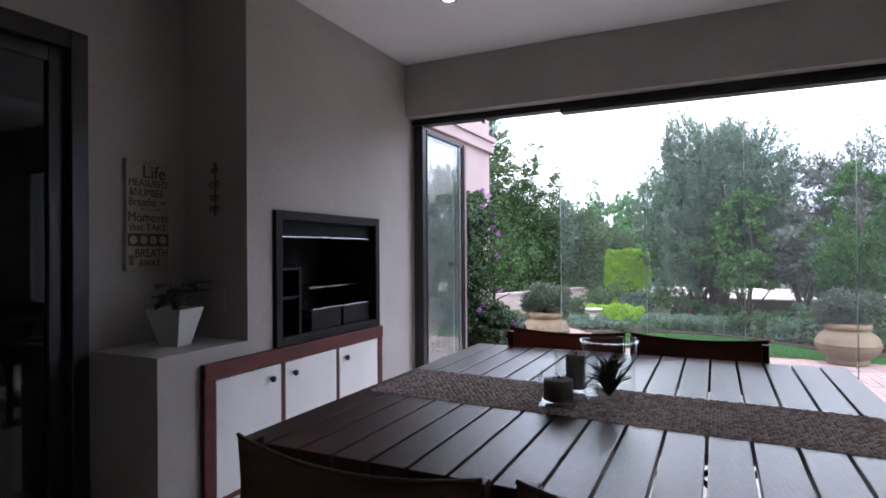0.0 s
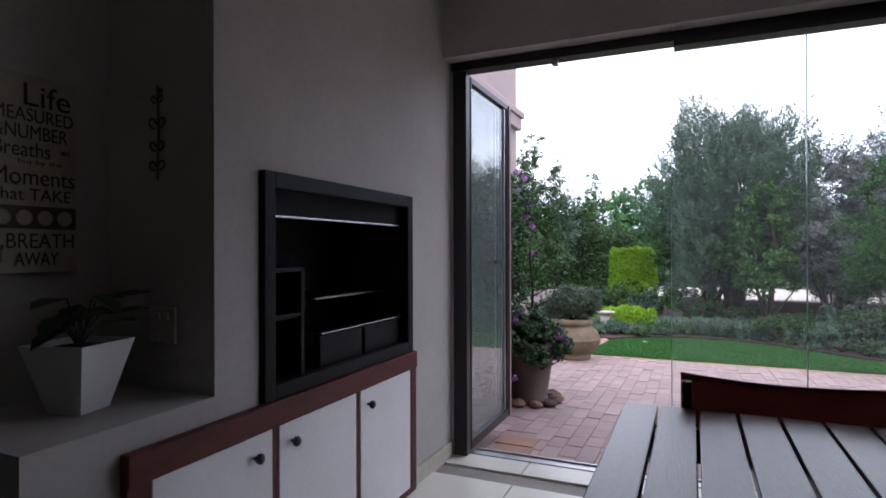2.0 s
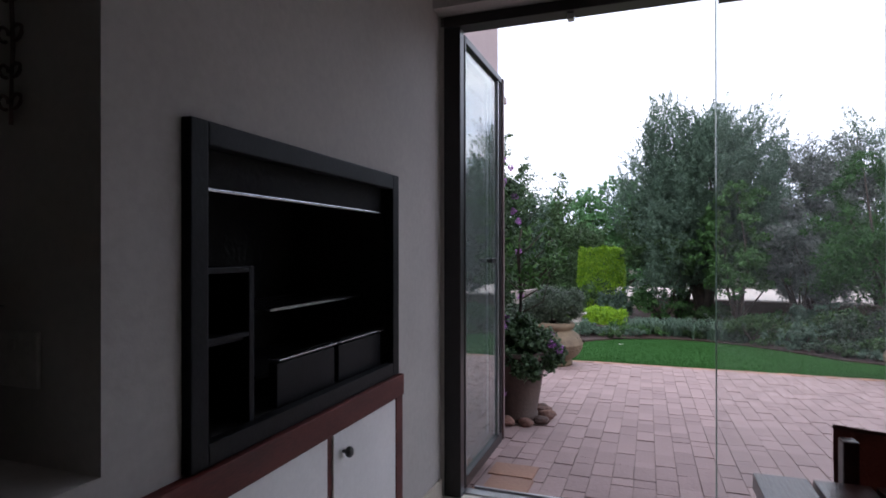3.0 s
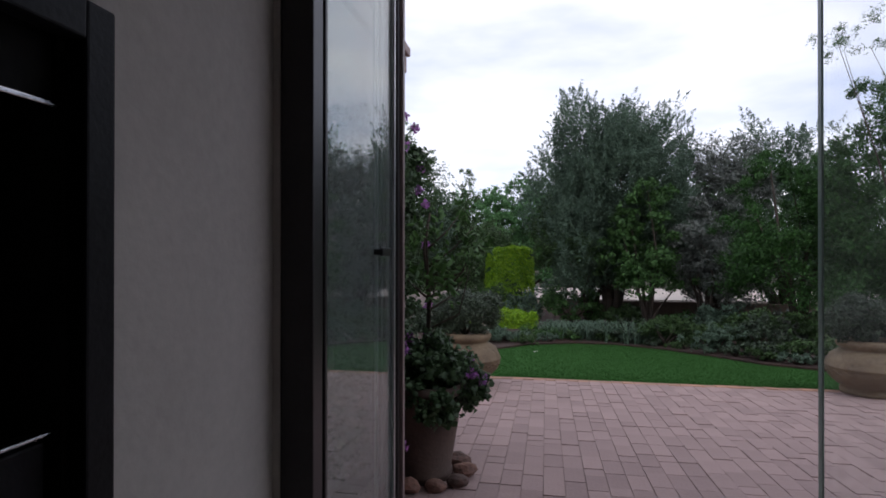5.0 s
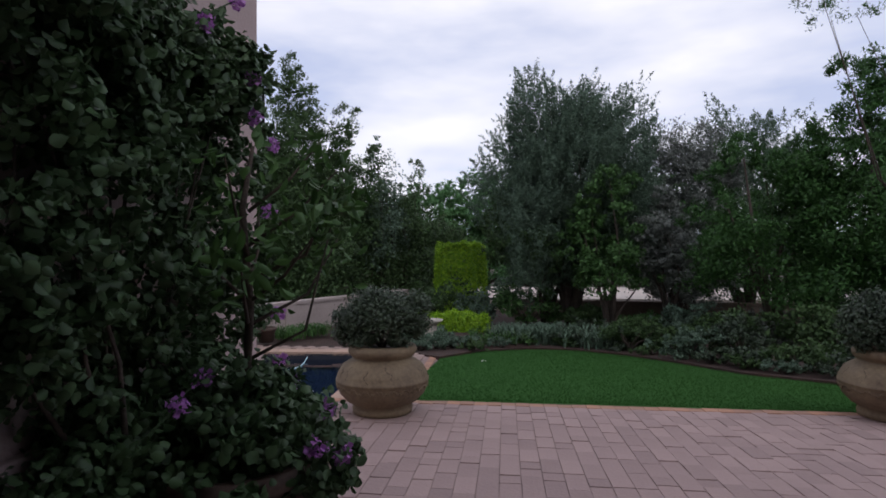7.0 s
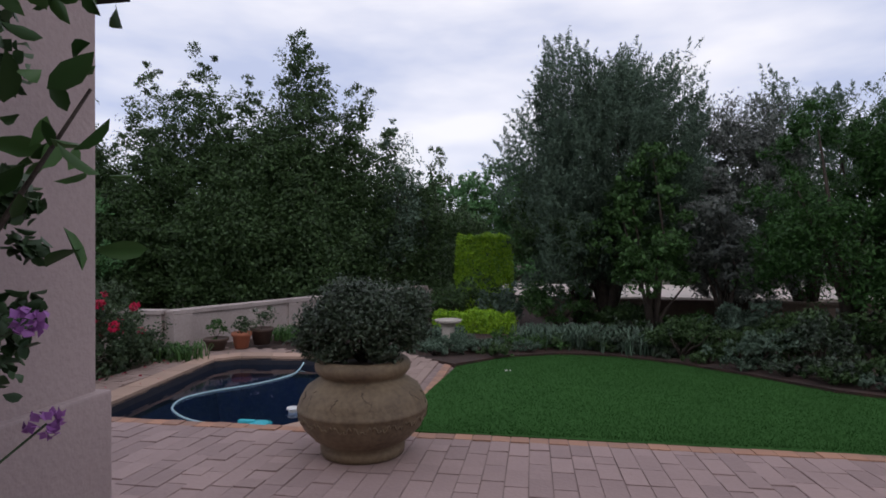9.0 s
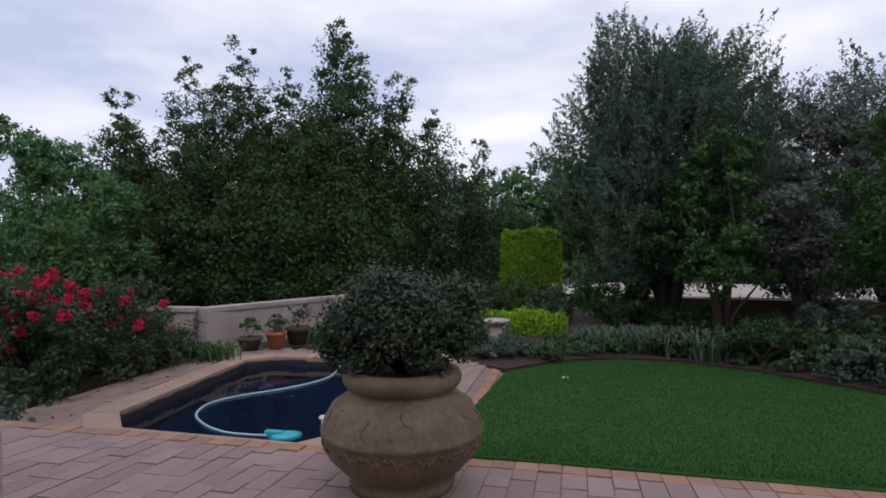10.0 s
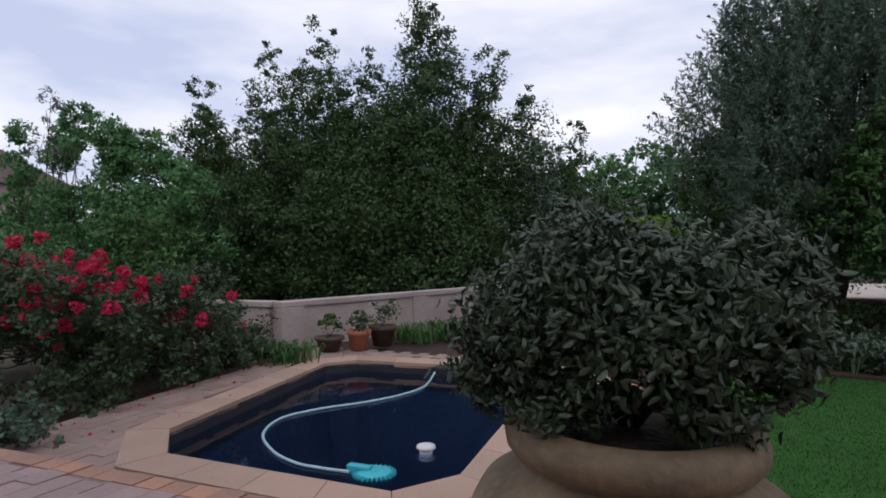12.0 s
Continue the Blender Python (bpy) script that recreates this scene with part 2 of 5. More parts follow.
PETAL_W = leaf_mat("white_petal", (0.75, 0.72, 0.68), (0.6, 0.56, 0.5))


# ---- mesh helpers ----
def root(name, x, y, z, label="", category="", group="", kind=""):
    ob = new(name)
    ob.location = (x, y, z)
    ob.empty_display_size = 0.1
    return tagged(ob, label, category, group, kind)


def part(name, bm, material, parent=None, label="", smooth=False):
    """Links a bmesh in world coordinates as one mesh object, under its parent where one is given."""
    me = bpy.data.meshes.new(name)
    bmesh.ops.recalc_face_normals(bm, faces=bm.faces)
    bm.to_mesh(me)
    bm.free()
    me.materials.append(material)
    if smooth:
        for p in me.polygons:
            p.use_smooth = True
    ob = new(name, me)
    if parent:
        ob.parent = parent
        if not parent.parent:
            ob.matrix_parent_inverse = Matrix.Translation(-parent.location)
    return tagged(ob, label)


def box(x0, x1, y0, y1, z0, z1, bevel=0.0, bm=None):
    bm2 = bmesh.new()
    bmesh.ops.create_cube(bm2, size=1)
    for v in bm2.verts:
        v.co = ((x0 + x1) / 2 + v.co.x * (x1 - x0), (y0 + y1) / 2 + v.co.y * (y1 - y0), (z0 + z1) / 2 + v.co.z * (z1 - z0))
    if bevel:
        bmesh.ops.bevel(bm2, geom=bm2.edges[:], offset=bevel, segments=2, affect="EDGES", profile=0.6)
    return join(bm, bm2)


def join(bm, bm2):
    if bm is None:
        return bm2
    me = bpy.data.meshes.new("tmp")
    bm2.to_mesh(me)
    bm2.free()
    bm.from_mesh(me)
    bpy.data.meshes.remove(me)
    return bm


def boxes(*rows):
    bm = None
    for r in rows:
        bm = box(*r, bm=bm)
    return bm


def lathe(profile, x, y, seg=40, bm=None, wobble=0.0, cap=True):
    bm = bm or bmesh.new()
    rings = []
    for r, z in profile:
        rings.append([bm.verts.new((x + r * (1 + wobble * noise.noise((3 * math.cos(a), 3 * math.sin(a), 4 * z))) * math.cos(a),
                                    y + r * (1 + wobble * noise.noise((3 * math.cos(a), 3 * math.sin(a), 4 * z))) * math.sin(a), z))
                      for a in (2 * math.pi * i / seg for i in range(seg))])
    for a, b in zip(rings, rings[1:]):
        for i in range(seg):
            bm.faces.new((a[i], a[(i + 1) % seg], b[(i + 1) % seg], b[i]))
    for ring in (rings[0], rings[-1]) if cap else ():
        bm.faces.new(ring)
    return bm


def tube(points, radii, seg=8, bm=None):
    bm = bm or bmesh.new()
    pts = [Vector(p) for p in points]
    radii = radii if isinstance(radii, (list, tuple)) else [radii] * len(pts)
    rings = []
    for i, p in enumerate(pts):
        d = (pts[min(i + 1, len(pts) - 1)] - pts[max(i - 1, 0)]).normalized()
        q = d.to_track_quat("Z", "Y")
        rings.append([bm.verts.new(p + q @ Vector((radii[i] * math.cos(a), radii[i] * math.sin(a), 0)))
                      for a in (2 * math.pi * k / seg for k in range(seg))])
    for a, b in zip(rings, rings[1:]):
        for k in range(seg):
            bm.faces.new((a[k], a[(k + 1) % seg], b[(k + 1) % seg], b[k]))
    bm.faces.new(rings[0])
    bm.faces.new(rings[-1])
    return bm


def prism(poly, z0, z1, bm=None):
    """An upright prism over a plan polygon; z1 may be a function of (x, y)."""
    bm = bm or bmesh.new()
    top = z1 if callable(z1) else (lambda x, y: z1)
    lo = [bm.verts.new((x, y, z0)) for x, y in poly]
    hi = [bm.verts.new((x, y, top(x, y))) for x, y in poly]
    k = len(poly)
    bm.faces.new(hi)
    bm.faces.new(lo[::-1])
    for i in range(k):
        bm.faces.new((lo[i], lo[(i + 1) % k], hi[(i + 1) % k], hi[i]))
    return bm


rng = np.random.default_rng(7)


def leaf_mesh(name, pos, size, material, parent, label="", aspect=0.5, lift=None, kind="", fine=False):
    """Many small folded leaves at the given places, in one mesh. lift: a direction that the leaves lean to. fine: rounded outlines and a bent midrib."""
    n = len(pos)
    d = rng.normal(size=(n, 3))
    if lift is not None:
        d = d * lift[3] + np.array(lift[:3])
    d /= np.linalg.norm(d, axis=1)[:, None]
    face = rng.normal(size=(n, 3)) * 0.75 + np.array((0.0, -0.25, 0.75)) if pos.shape[1] == 3 else pos[:, 3:]
    pos = pos[:, :3]
    s = np.cross(d, face)
    s /= np.linalg.norm(s, axis=1)[:, None]
    u = np.cross(d, s)
    L = (size * rng.uniform(0.65, 1.3, n))[:, None]
    w = L * aspect * 0.5
    if fine:
        v = np.empty((n, 8, 3))
        droop = u * L * -0.12
        v[:, 0], v[:, 4] = pos - d * L * 0.5, pos + d * L * 0.5 + droop
        for k, (along, wide) in enumerate(((-0.3, 0.75), (-0.02, 1.0), (0.28, 0.62))):
            mid, rise = pos + d * L * along + droop * max(0, along), u * w * 0.28
            v[:, 1 + k], v[:, 7 - k] = mid + s * w * wide + rise, mid - s * w * wide + rise
        quads, step = np.array((0, 1, 2, 3, 4, 0, 4, 5, 6, 7)), 5
    else:
        v = np.empty((n, 4, 3))
        v[:, 0], v[:, 2] = pos - d * L * 0.5, pos + d * L * 0.5
        v[:, 1], v[:, 3] = pos + s * w + u * w * 0.35, pos - s * w + u * w * 0.35
        quads, step = np.array((0, 1, 2, 3)), 4
    k, c = v.shape[1], len(quads)
    me = bpy.data.meshes.new(name)
    me.vertices.add(k * n)
    me.vertices.foreach_set("co", v.reshape(-1))
    me.loops.add(c * n)
    me.loops.foreach_set("vertex_index", (np.arange(n)[:, None] * k + quads).astype(np.int32).reshape(-1))
    me.polygons.add(c * n // step)
    me.polygons.foreach_set("loop_start", np.arange(0, c * n, step, dtype=np.int32))
    me.update(calc_edges=True)
    me.materials.append(material)
    ob = new(name, me)
    if parent:
        ob.parent = parent
        ob.matrix_parent_inverse = Matrix.Translation(-parent.location)
    return tagged(ob, label, kind=kind)


def cloud(blobs, n, clump=0.16, per=34, shell=(0.62, 1.05), inner=0.2):
    """Places and facings for leaves: tufts over the outsides of some ellipsoids, each a small dome that faces out and up, and some inside."""
    b = np.array(blobs, float)
    area = (b[:, 3] * b[:, 4] + b[:, 4] * b[:, 5] + b[:, 3] * b[:, 5])
    k = max(8, n // per)
    pick = rng.choice(len(b), k, p=area ** 0.65 / (area ** 0.65).sum())
    d = rng.normal(size=(k, 3)) + np.array((0, 0, 0.25))
    d /= np.linalg.norm(d, axis=1)[:, None]
    r = np.where(rng.random(k) < inner, rng.uniform(0.15, shell[0], k), rng.uniform(*shell, k) ** 0.6)
    c = b[pick, :3] + d * r[:, None] * b[pick, 3:]
    which = rng.integers(0, k, n)
    v = rng.normal(size=(n, 3)) + 0.4 * d[which] + np.array((0, 0, 0.3))
    v /= np.linalg.norm(v, axis=1)[:, None]
    size = (clump * 1.55 * b[pick, 3:].mean(axis=1) * rng.uniform(0.6, 1.5, k))[which] * rng.uniform(0.25, 1.15, n)
    p = c[which] + v * size[:, None] * np.array((1, 1, 0.85))
    return np.hstack([p, 0.7 * v + 0.5 * d[which] + np.array((0, 0, 0.45)) + rng.normal(size=(n, 3)) * 0.4])


def plant_stems(base, blobs, r0, name, parent, wander=0.12):
    bm, x, y, z = None, *base
    for i, q in enumerate(blobs):
        t = Vector(q[:3])
        p0 = Vector((x, y, z))
        mid = p0.lerp(t, 0.5) + Vector((random.uniform(-1, 1), random.uniform(-1, 1), random.uniform(-0.3, 0.6))) * wander * (t - p0).length
        pts = [p0, p0.lerp(mid, 0.5) + Vector((0, 0, 0.1 * (t - p0).length)), mid, t]
        bm = tube(pts, [r0, r0 * 0.8, r0 * 0.5, r0 * 0.15], 7, bm)
    return part(name, bm, BARK, parent, smooth=True)


def tree(name, x, y, z, blobs, n, size, material, label, category="tree", r0=0.09, clump=0.16, aspect=0.5, group="", lift=None, inner=0.25, stems=6, fine=False, per=34):
    """A plant with a trunk, limbs and a crown of leaves. Blob places are from its base."""
    ob = root(name, x, y, z, label, category, group)
    bl = [(x + q[0], y + q[1], z + q[2], *q[3:]) for q in blobs]
    plant_stems((x, y, z), bl[:stems], r0, "trunk", ob)
    leaf_mesh("crown", cloud(bl, n, clump, per, inner=inner), size, material, ob, aspect=aspect, lift=lift, fine=fine)
    return ob


# ---- levels of the ground ----
def terrace_z(y):
    return -0.10 - 0.20 * (y - 4.1) / 5.05


def lawn_z(x, y):
    return -0.315 - 0.085 * (y - 9.15) - 0.006 * max(0, x)


def ground_z(x, y):
    if y < 9.15 or (x < -2.4 and y < 14.2):
        return -0.75
    return max(-1.0, lawn_z(x, y) - 0.05)

# ==== the covered patio: structure ====
XB, XW, YN, ZC = -2.19, -2.65, 4.0, 2.68      # chimney breast, west wall, opening wall, ceiling
wall = part("wall_west", boxes((XW - 0.2, XW, 1.68, 4.0, -0.9, ZC), (XW - 0.2, XW, -2.6, 1.68, 2.24, ZC), (XW - 0.2, XW, -2.6, -1.4, -0.9, 2.24)), PLASTER)
tagged(wall, "dim greige plastered patio wall with a sliding door", "wall", kind="structure")
breast = root("wall_chimney_breast", XB, 3.0, 0, "greige plastered chimney breast with a low ledge beside it", "wall", kind="structure")
for r in ((XW, XB, 2.22, 2.408, 0.756, ZC), (XW, XB, 2.408, 3.475, 1.45, ZC), (XW, XB, 3.475, YN, 0, 2.27), (XW, XB, 3.475, 3.90, 2.27, ZC),
                                            (XW, XB, 1.69, 3.475, 0, 0.687), (XW, XB, 1.69, 2.408, 0.687, 0.756), (XW, XW + 0.02, 2.408, 3.475, 0.687, 1.45)):
    part("masonry", box(*r), PLASTER, breast)
# the pier from x 1.925 is unseen, added to block sky light from the niche
tagged(part("wall_north", boxes((-2.85, 3.4, 3.90, 4.2, 2.27, 3.1), (1.925, 3.4, 3.95, 4.2, -0.9, 2.27), (-2.85, XB + 0.017, 4.0, 4.2, -0.9, 2.27)), PLASTER),
       "greige plastered beam over the wide garden opening, with an added unseen pier", "wall", kind="structure")
# unseen east wall, kept dark to dim the niche opposite
tagged(part("wall_east", box(3.2, 3.4, -2.6, 3.90, -0.9, 3.1), DARKWALL), "plain unseen patio wall coloured dark to cut bounced light", "wall", kind="structure")
tagged(part("wall_south", box(-2.85, 3.4, -2.8, -2.6, -0.9, 3.1), PLASTER), "plain greige plastered patio wall", "wall", kind="structure")
tagged(part("ceiling", box(-2.85, 3.2, -2.6, 3.90, ZC, ZC + 0.2), CEILING), "smooth white painted patio ceiling", "ceiling", kind="structure")
# unseen slab, added so that no sky light leaks in from above
tagged(part("roof_slab", box(-3.1, 3.6, -3.0, 4.2, 3.1, 3.25), OUTWALL), "flat unseen roof slab added to keep light out", "roof", kind="structure")
floor = tagged(part("floor", box(-2.85, 3.2, -2.6, 4.05, -0.9, -0.012), GROUT), "cream tiled patio floor with grey grout", "floor", kind="structure")
tagged(part("baseboard", box(XB, XB + 0.014, 3.495, 3.985, -0.01, 0.085, 0.003), SKIRT), "tan tile skirting along the chimney breast", "skirting", kind="structure")
# dim room behind the sliding door
tagged(part("wall_inner_room", boxes((-6.2, -6.0, -3.0, 4.2, -0.1, 2.7), (-6.0, -2.85, 4.0, 4.2, -0.1, 2.7), (-6.0, -2.85, -3.0, -2.8, -0.1, 2.7),
                                     (-6.2, -2.85, -3.0, 4.2, 2.7, 2.8), (-6.2, -2.85, -3.0, 4.2, -0.2, -0.02)), PLASTER),
       "dim plastered room behind the sliding door", "wall", kind="structure")


def sliding_door():
    ob = root("door_1", XW, 0.1, 0, "dark bronze aluminium sliding door with dim glass", "door", kind="structure")
    bm = boxes((XW - 0.14, XW + 0.012, 1.6, 1.68, 0, 2.235, 0.006), (XW - 0.14, XW + 0.012, -1.4, 1.6, 2.15, 2.235, 0.006), (XW - 0.14, XW + 0.012, -1.4, 1.6, 0, 0.04, 0.004),
               (XW - 0.14, XW + 0.012, -1.4, -1.33, 0.04, 2.15, 0.004))
    part("door_frame", bm, ALU, ob)
    for k, (y0, y1, dx) in enumerate(((0.1, 1.6, -0.03), (-1.33, 0.17, -0.085))):
        leaf = part("sash", boxes((XW + dx - 0.04, XW + dx, y1 - 0.075, y1, 0.04, 2.15, 0.004), (XW + dx - 0.04, XW + dx, y0, y0 + 0.075, 0.04, 2.15, 0.004),
                                  (XW + dx - 0.04, XW + dx, y0 + 0.075, y1 - 0.075, 2.08, 2.15, 0.004), (XW + dx - 0.04, XW + dx, y0 + 0.075, y1 - 0.075, 0.04, 0.12, 0.004)), ALU, ob)
        part("pane", box(XW + dx - 0.023, XW + dx - 0.017, y0 + 0.07, y1 - 0.07, 0.115, 2.085), SLIDEGLASS, leaf)


sliding_door()


def opening_frame():
    ob = root("window_1", 0, YN, 0, "bronze aluminium frame of the wide folding opening", "door frame", kind="structure")
    part("head_rail", boxes((-2.19, 1.92, 4.0, 4.1, 2.219, 2.268, 0.003), (-0.985, 1.92, 3.99, 4.09, 2.192, 2.217, 0.003)), ALU, ob)
    part("roller", boxes((-1.60, -1.57, 4.03, 4.07, 2.192, 2.218, 0.003)), ALUL, ob)
    part("jamb", box(-2.172, -2.09, 4.0, 4.06, 0.0, 2.213, 0.004), ALU, ob)
    part("jamb", box(1.917, 1.923, 4.0, 4.1, 0, 2.19, 0.002), ALU, ob)
    part("floor_track", boxes((-2.10, 1.915, 4.06, 4.12, -0.09, 0.004, 0.002), (-2.06, 1.915, 4.122, 4.135, -0.09, 0.014, 0.002)), ALUL, ob)


opening_frame()


def folded_door():
    """One leaf, folded back square to the opening, with the next leaf stacked behind it."""
    for k, x in enumerate((-2.10, -2.165)):
        y0, y1 = 4.07, 4.82
        ob = root("folding_door", x, y0, 0.018, "open folding glass door leaf in bronze aluminium", "door", "folding door leaves")
        part("frame", boxes((x - 0.03, x + 0.012, y0, y0 + 0.016, 0.018, 2.2, 0.004), (x - 0.03, x + 0.004, y1 - 0.028, y1, 0.018, 2.2, 0.004),
                            (x - 0.03, x + 0.012, y0 + 0.016, y1 - 0.028, 2.165, 2.2, 0.003), (x - 0.03, x + 0.012, y0 + 0.016, y1 - 0.028, 0.018, 0.07, 0.003)), ALU, ob)
        st = None
        for j in range(4):
            st = box(x - 0.028 + 0.001 * j, x + 0.016 - 0.003 * j, y1 + 0.016 * j, y1 + 0.016 * j + 0.0155, 0.018, 2.2, 0.002, bm=st)
        part("edge_profile", st, ALU2, ob, "ribbed bronze edge profile with pinkish light in its colour")
        part("pane", box(x - 0.012, x - 0.006, y0 + 0.014, y1 - 0.025, 0.065, 2.17), GLASS if k else DOORGLASS, ob)
        part("inner_stile", box(x - 0.005, x + 0.006, y1 - 0.085, y1 - 0.07, 0.071, 2.164, 0.002), ALUL, ob)
        if not k:
            part("handle", boxes((x + 0.0, x + 0.03, 4.50, 4.515, 1.095, 1.115, 0.003), (x + 0.02, x + 0.032, 4.50, 4.60, 1.092, 1.118, 0.004)), ALU, ob)


folded_door()
for k in range(5):
    x0 = -1.0 + 0.583 * k
    ob = root("frameless_sliding_window", x0, 4.075, 0.01, "frameless sliding clear glass window in the opening", "window", "frameless sliding windows")
    part("pane", box(x0 + 0.004, x0 + 0.580, 4.04, 4.048, 0.016, 2.19), GLASS, ob)
    part("edge", box(x0 - 0.001, x0 + 0.003, 4.036, 4.052, 0.016, 2.19), GLASS_EDGE, ob, "greenish polished glass edge")


def downlight(x, y):
    ob = root("downlight", x, y, ZC, "small round lit recessed ceiling downlight", "ceiling light")
    part("trim_ring", lathe([(0.034, ZC - 0.001), (0.05, ZC - 0.001), (0.048, ZC - 0.008), (0.034, ZC - 0.008), (0.034, ZC - 0.001)], x, y, 24, cap=False), CHROME, ob, smooth=True)
    part("bulb", lathe([(0.032, ZC - 0.001), (0.032, ZC - 0.006)], x, y, 20), LIT, ob)


downlight(-1.38, 2.98)

# ==== patio things ====
def barbecue():
    y0, y1, z0, z1 = 2.412, 3.475, 0.688, 1.45
    ob = root("built_in_barbecue", XB, 3.0, z0, "black steel built-in barbecue in a plastered chimney breast", "barbecue")
    for r in ((XB - 0.01, XB + 0.022, y0, y0 + 0.052, z0, z1, 0.004), (XB - 0.01, XB + 0.022, y1 - 0.052, y1, z0, z1, 0.004),
                           (XB - 0.01, XB + 0.022, y0 + 0.052, y1 - 0.052, z1 - 0.055, z1, 0.004), (XB - 0.01, XB + 0.022, y0 + 0.052, y1 - 0.052, z0, z0 + 0.05, 0.004)):
        part("surround", box(*r), STEEL, ob)
    xi = XW + 0.03
    for r in ((xi, xi + 0.01, y0 + 0.06, y1 - 0.06, z0 + 0.05, z1 - 0.055), (xi, XB - 0.012, y0 + 0.045, y0 + 0.055, z0, z1), (xi, XB - 0.012, y1 - 0.055, y1 - 0.045, z0, z1),
                          (xi, XB - 0.012, y0 + 0.06, y1 - 0.06, z1 - 0.05, z1 - 0.04), (xi, XB - 0.012, y0 + 0.06, y1 - 0.06, z0 + 0.03, z0 + 0.045)):
        part("firebox_plate", box(*r), SOOT, ob)
    part("hood_rail", box(XB - 0.03, XB - 0.012, y0 + 0.062, y1 - 0.062, 1.300, 1.307, 0.002), CHROME, ob, "chrome rail below the hood")
    part("hood", box(XB - 0.035, XB - 0.025, y0 + 0.062, y1 - 0.062, 1.31, 1.398), SOOT, ob)
    bk = part("side_rack", boxes((XB - 0.2, XB - 0.012, 2.64, 2.66, 0.735, 1.125, 0.003), (XB - 0.03, XB - 0.012, 2.481, 2.64, 1.11, 1.125, 0.003), (XB - 0.03, XB - 0.012, 2.481, 2.64, 0.95, 0.962, 0.003)), STEEL, ob)
    part("shelf", box(XB - 0.3, XB - 0.03, 2.481, 2.64, 0.940, 0.949), STEEL, bk)
    part("coal_drawer", box(XB - 0.05, XB - 0.02, 2.765, 3.065, 0.735, 0.855, 0.004), STEEL, ob)
    part("coal_drawer", box(XB - 0.05, XB - 0.02, 3.09, 3.40, 0.735, 0.855, 0.004), STEEL, ob)
    part("drawer_lip", box(XB - 0.05, XB - 0.012, 2.765, 3.07, 0.863, 0.868, 0.002), CHROME, ob, "bright steel lip")
    part("drawer_lip", box(XB - 0.05, XB - 0.012, 3.085, 3.402, 0.863, 0.868, 0.002), CHROME, ob, "bright steel lip")
    gr = boxes((XB - 0.40, XB - 0.39, 2.86, 3.40, 0.985, 0.993), (XB - 0.12, XB - 0.11, 2.86, 3.40, 0.985, 0.993))
    for i in range(26):
        gr = box(XB - 0.4, XB - 0.11, 2.87 + i * 0.0205, 2.875 + i * 0.0205, 0.986, 0.991, bm=gr)
    part("grill_grid", gr, CHROME, ob, "greasy steel wire grid")
    for i in range(4):
        part("grid_runner", box(XB - 0.42, XB - 0.1, 2.72, 2.735, 0.88 + 0.05 * i, 0.888 + 0.05 * i), STEEL, ob)
    part("ash_pan", box(XB - 0.4, XB - 0.1, 2.78, 3.40, 0.80, 0.812, 0.003), STEEL, ob)


barbecue()


def cabinet():
    y0, y1 = 1.915, 3.492
    ob = root("low_cabinet", XB, 2.77, 0, "low white three-door cabinet in a red mahogany frame under the barbecue", "cabinet")
    x0, x1 = XB + 0.001, XB + 0.030
    part("top_rail", box(x0, x1 + 0.006, y0, y1, 0.605, 0.686, 0.005), MAHOG, ob)
    part("side_post", box(x0, x1, y0, y0 + 0.07, 0.0, 0.604, 0.004), MAHOG, ob)
    part("side_post", box(x0, x1, y1 - 0.06, y1, 0.0, 0.604, 0.004), MAHOG, ob)
    part("bottom_rail", box(x0, x1, y0 + 0.071, y1 - 0.061, 0.0, 0.025, 0.003), MAHOG, ob)
    for a in (2.442, 2.947):
        part("mullion", box(x0, x1 - 0.006, a, a + 0.028, 0.026, 0.604, 0.002), MAHOG, ob)
    for a, b, k in ((1.987, 2.439, 2.355), (2.473, 2.944, 2.535), (2.978, 3.429, 3.035)):
        d = part("cabinet_door", box(x0 + 0.004, x1 - 0.002, a, b, 0.028, 0.602, 0.003), WHITE, ob, "matt white cabinet door")
        prof = [(0.006, 0), (0.006, 0.014), (0.016, 0.018), (0.017, 0.028), (0.012, 0.034), (0.002, 0.036)]
        bm = lathe(prof, 0, 0, 16)
        bmesh.ops.transform(bm, matrix=Matrix.Translation((x1 - 0.003, k, 0.535)) @ Matrix.Rotation(radians(90), 4, "Y"), verts=bm.verts)
        part("knob", bm, KNOB, d, "dark metal knob", smooth=True)


cabinet()


def letters(text, y, z, width, height, parent, name="lettering"):
    """Raised writing on the sign board, which faces east; y is where it starts, and width its run."""
    c = bpy.data.curves.new("txt", "FONT")
    c.body, c.extrude, c.size = text, 0.0006, 1.0
    t = bpy.data.objects.new("txt", c)
    scene.collection.objects.link(t)
    me = bpy.data.meshes.new_from_object(t.evaluated_get(bpy.context.evaluated_depsgraph_get()))
    bpy.data.objects.remove(t)
    co = np.array([v.co for v in me.vertices])
    lo, hi = co.min(axis=0), co.max(axis=0)
    for v in me.vertices:
        a, b, d = v.co
        v.co = (XW + 0.0246 + d, y + (a - lo[0]) / (hi[0] - lo[0]) * width, z + (b - lo[1]) / (hi[1] - lo[1]) * height)
    me.materials.append(INK)
    ob = new(name, me)
    ob.parent = parent
    ob.matrix_parent_inverse = Matrix.Translation(-parent.location)


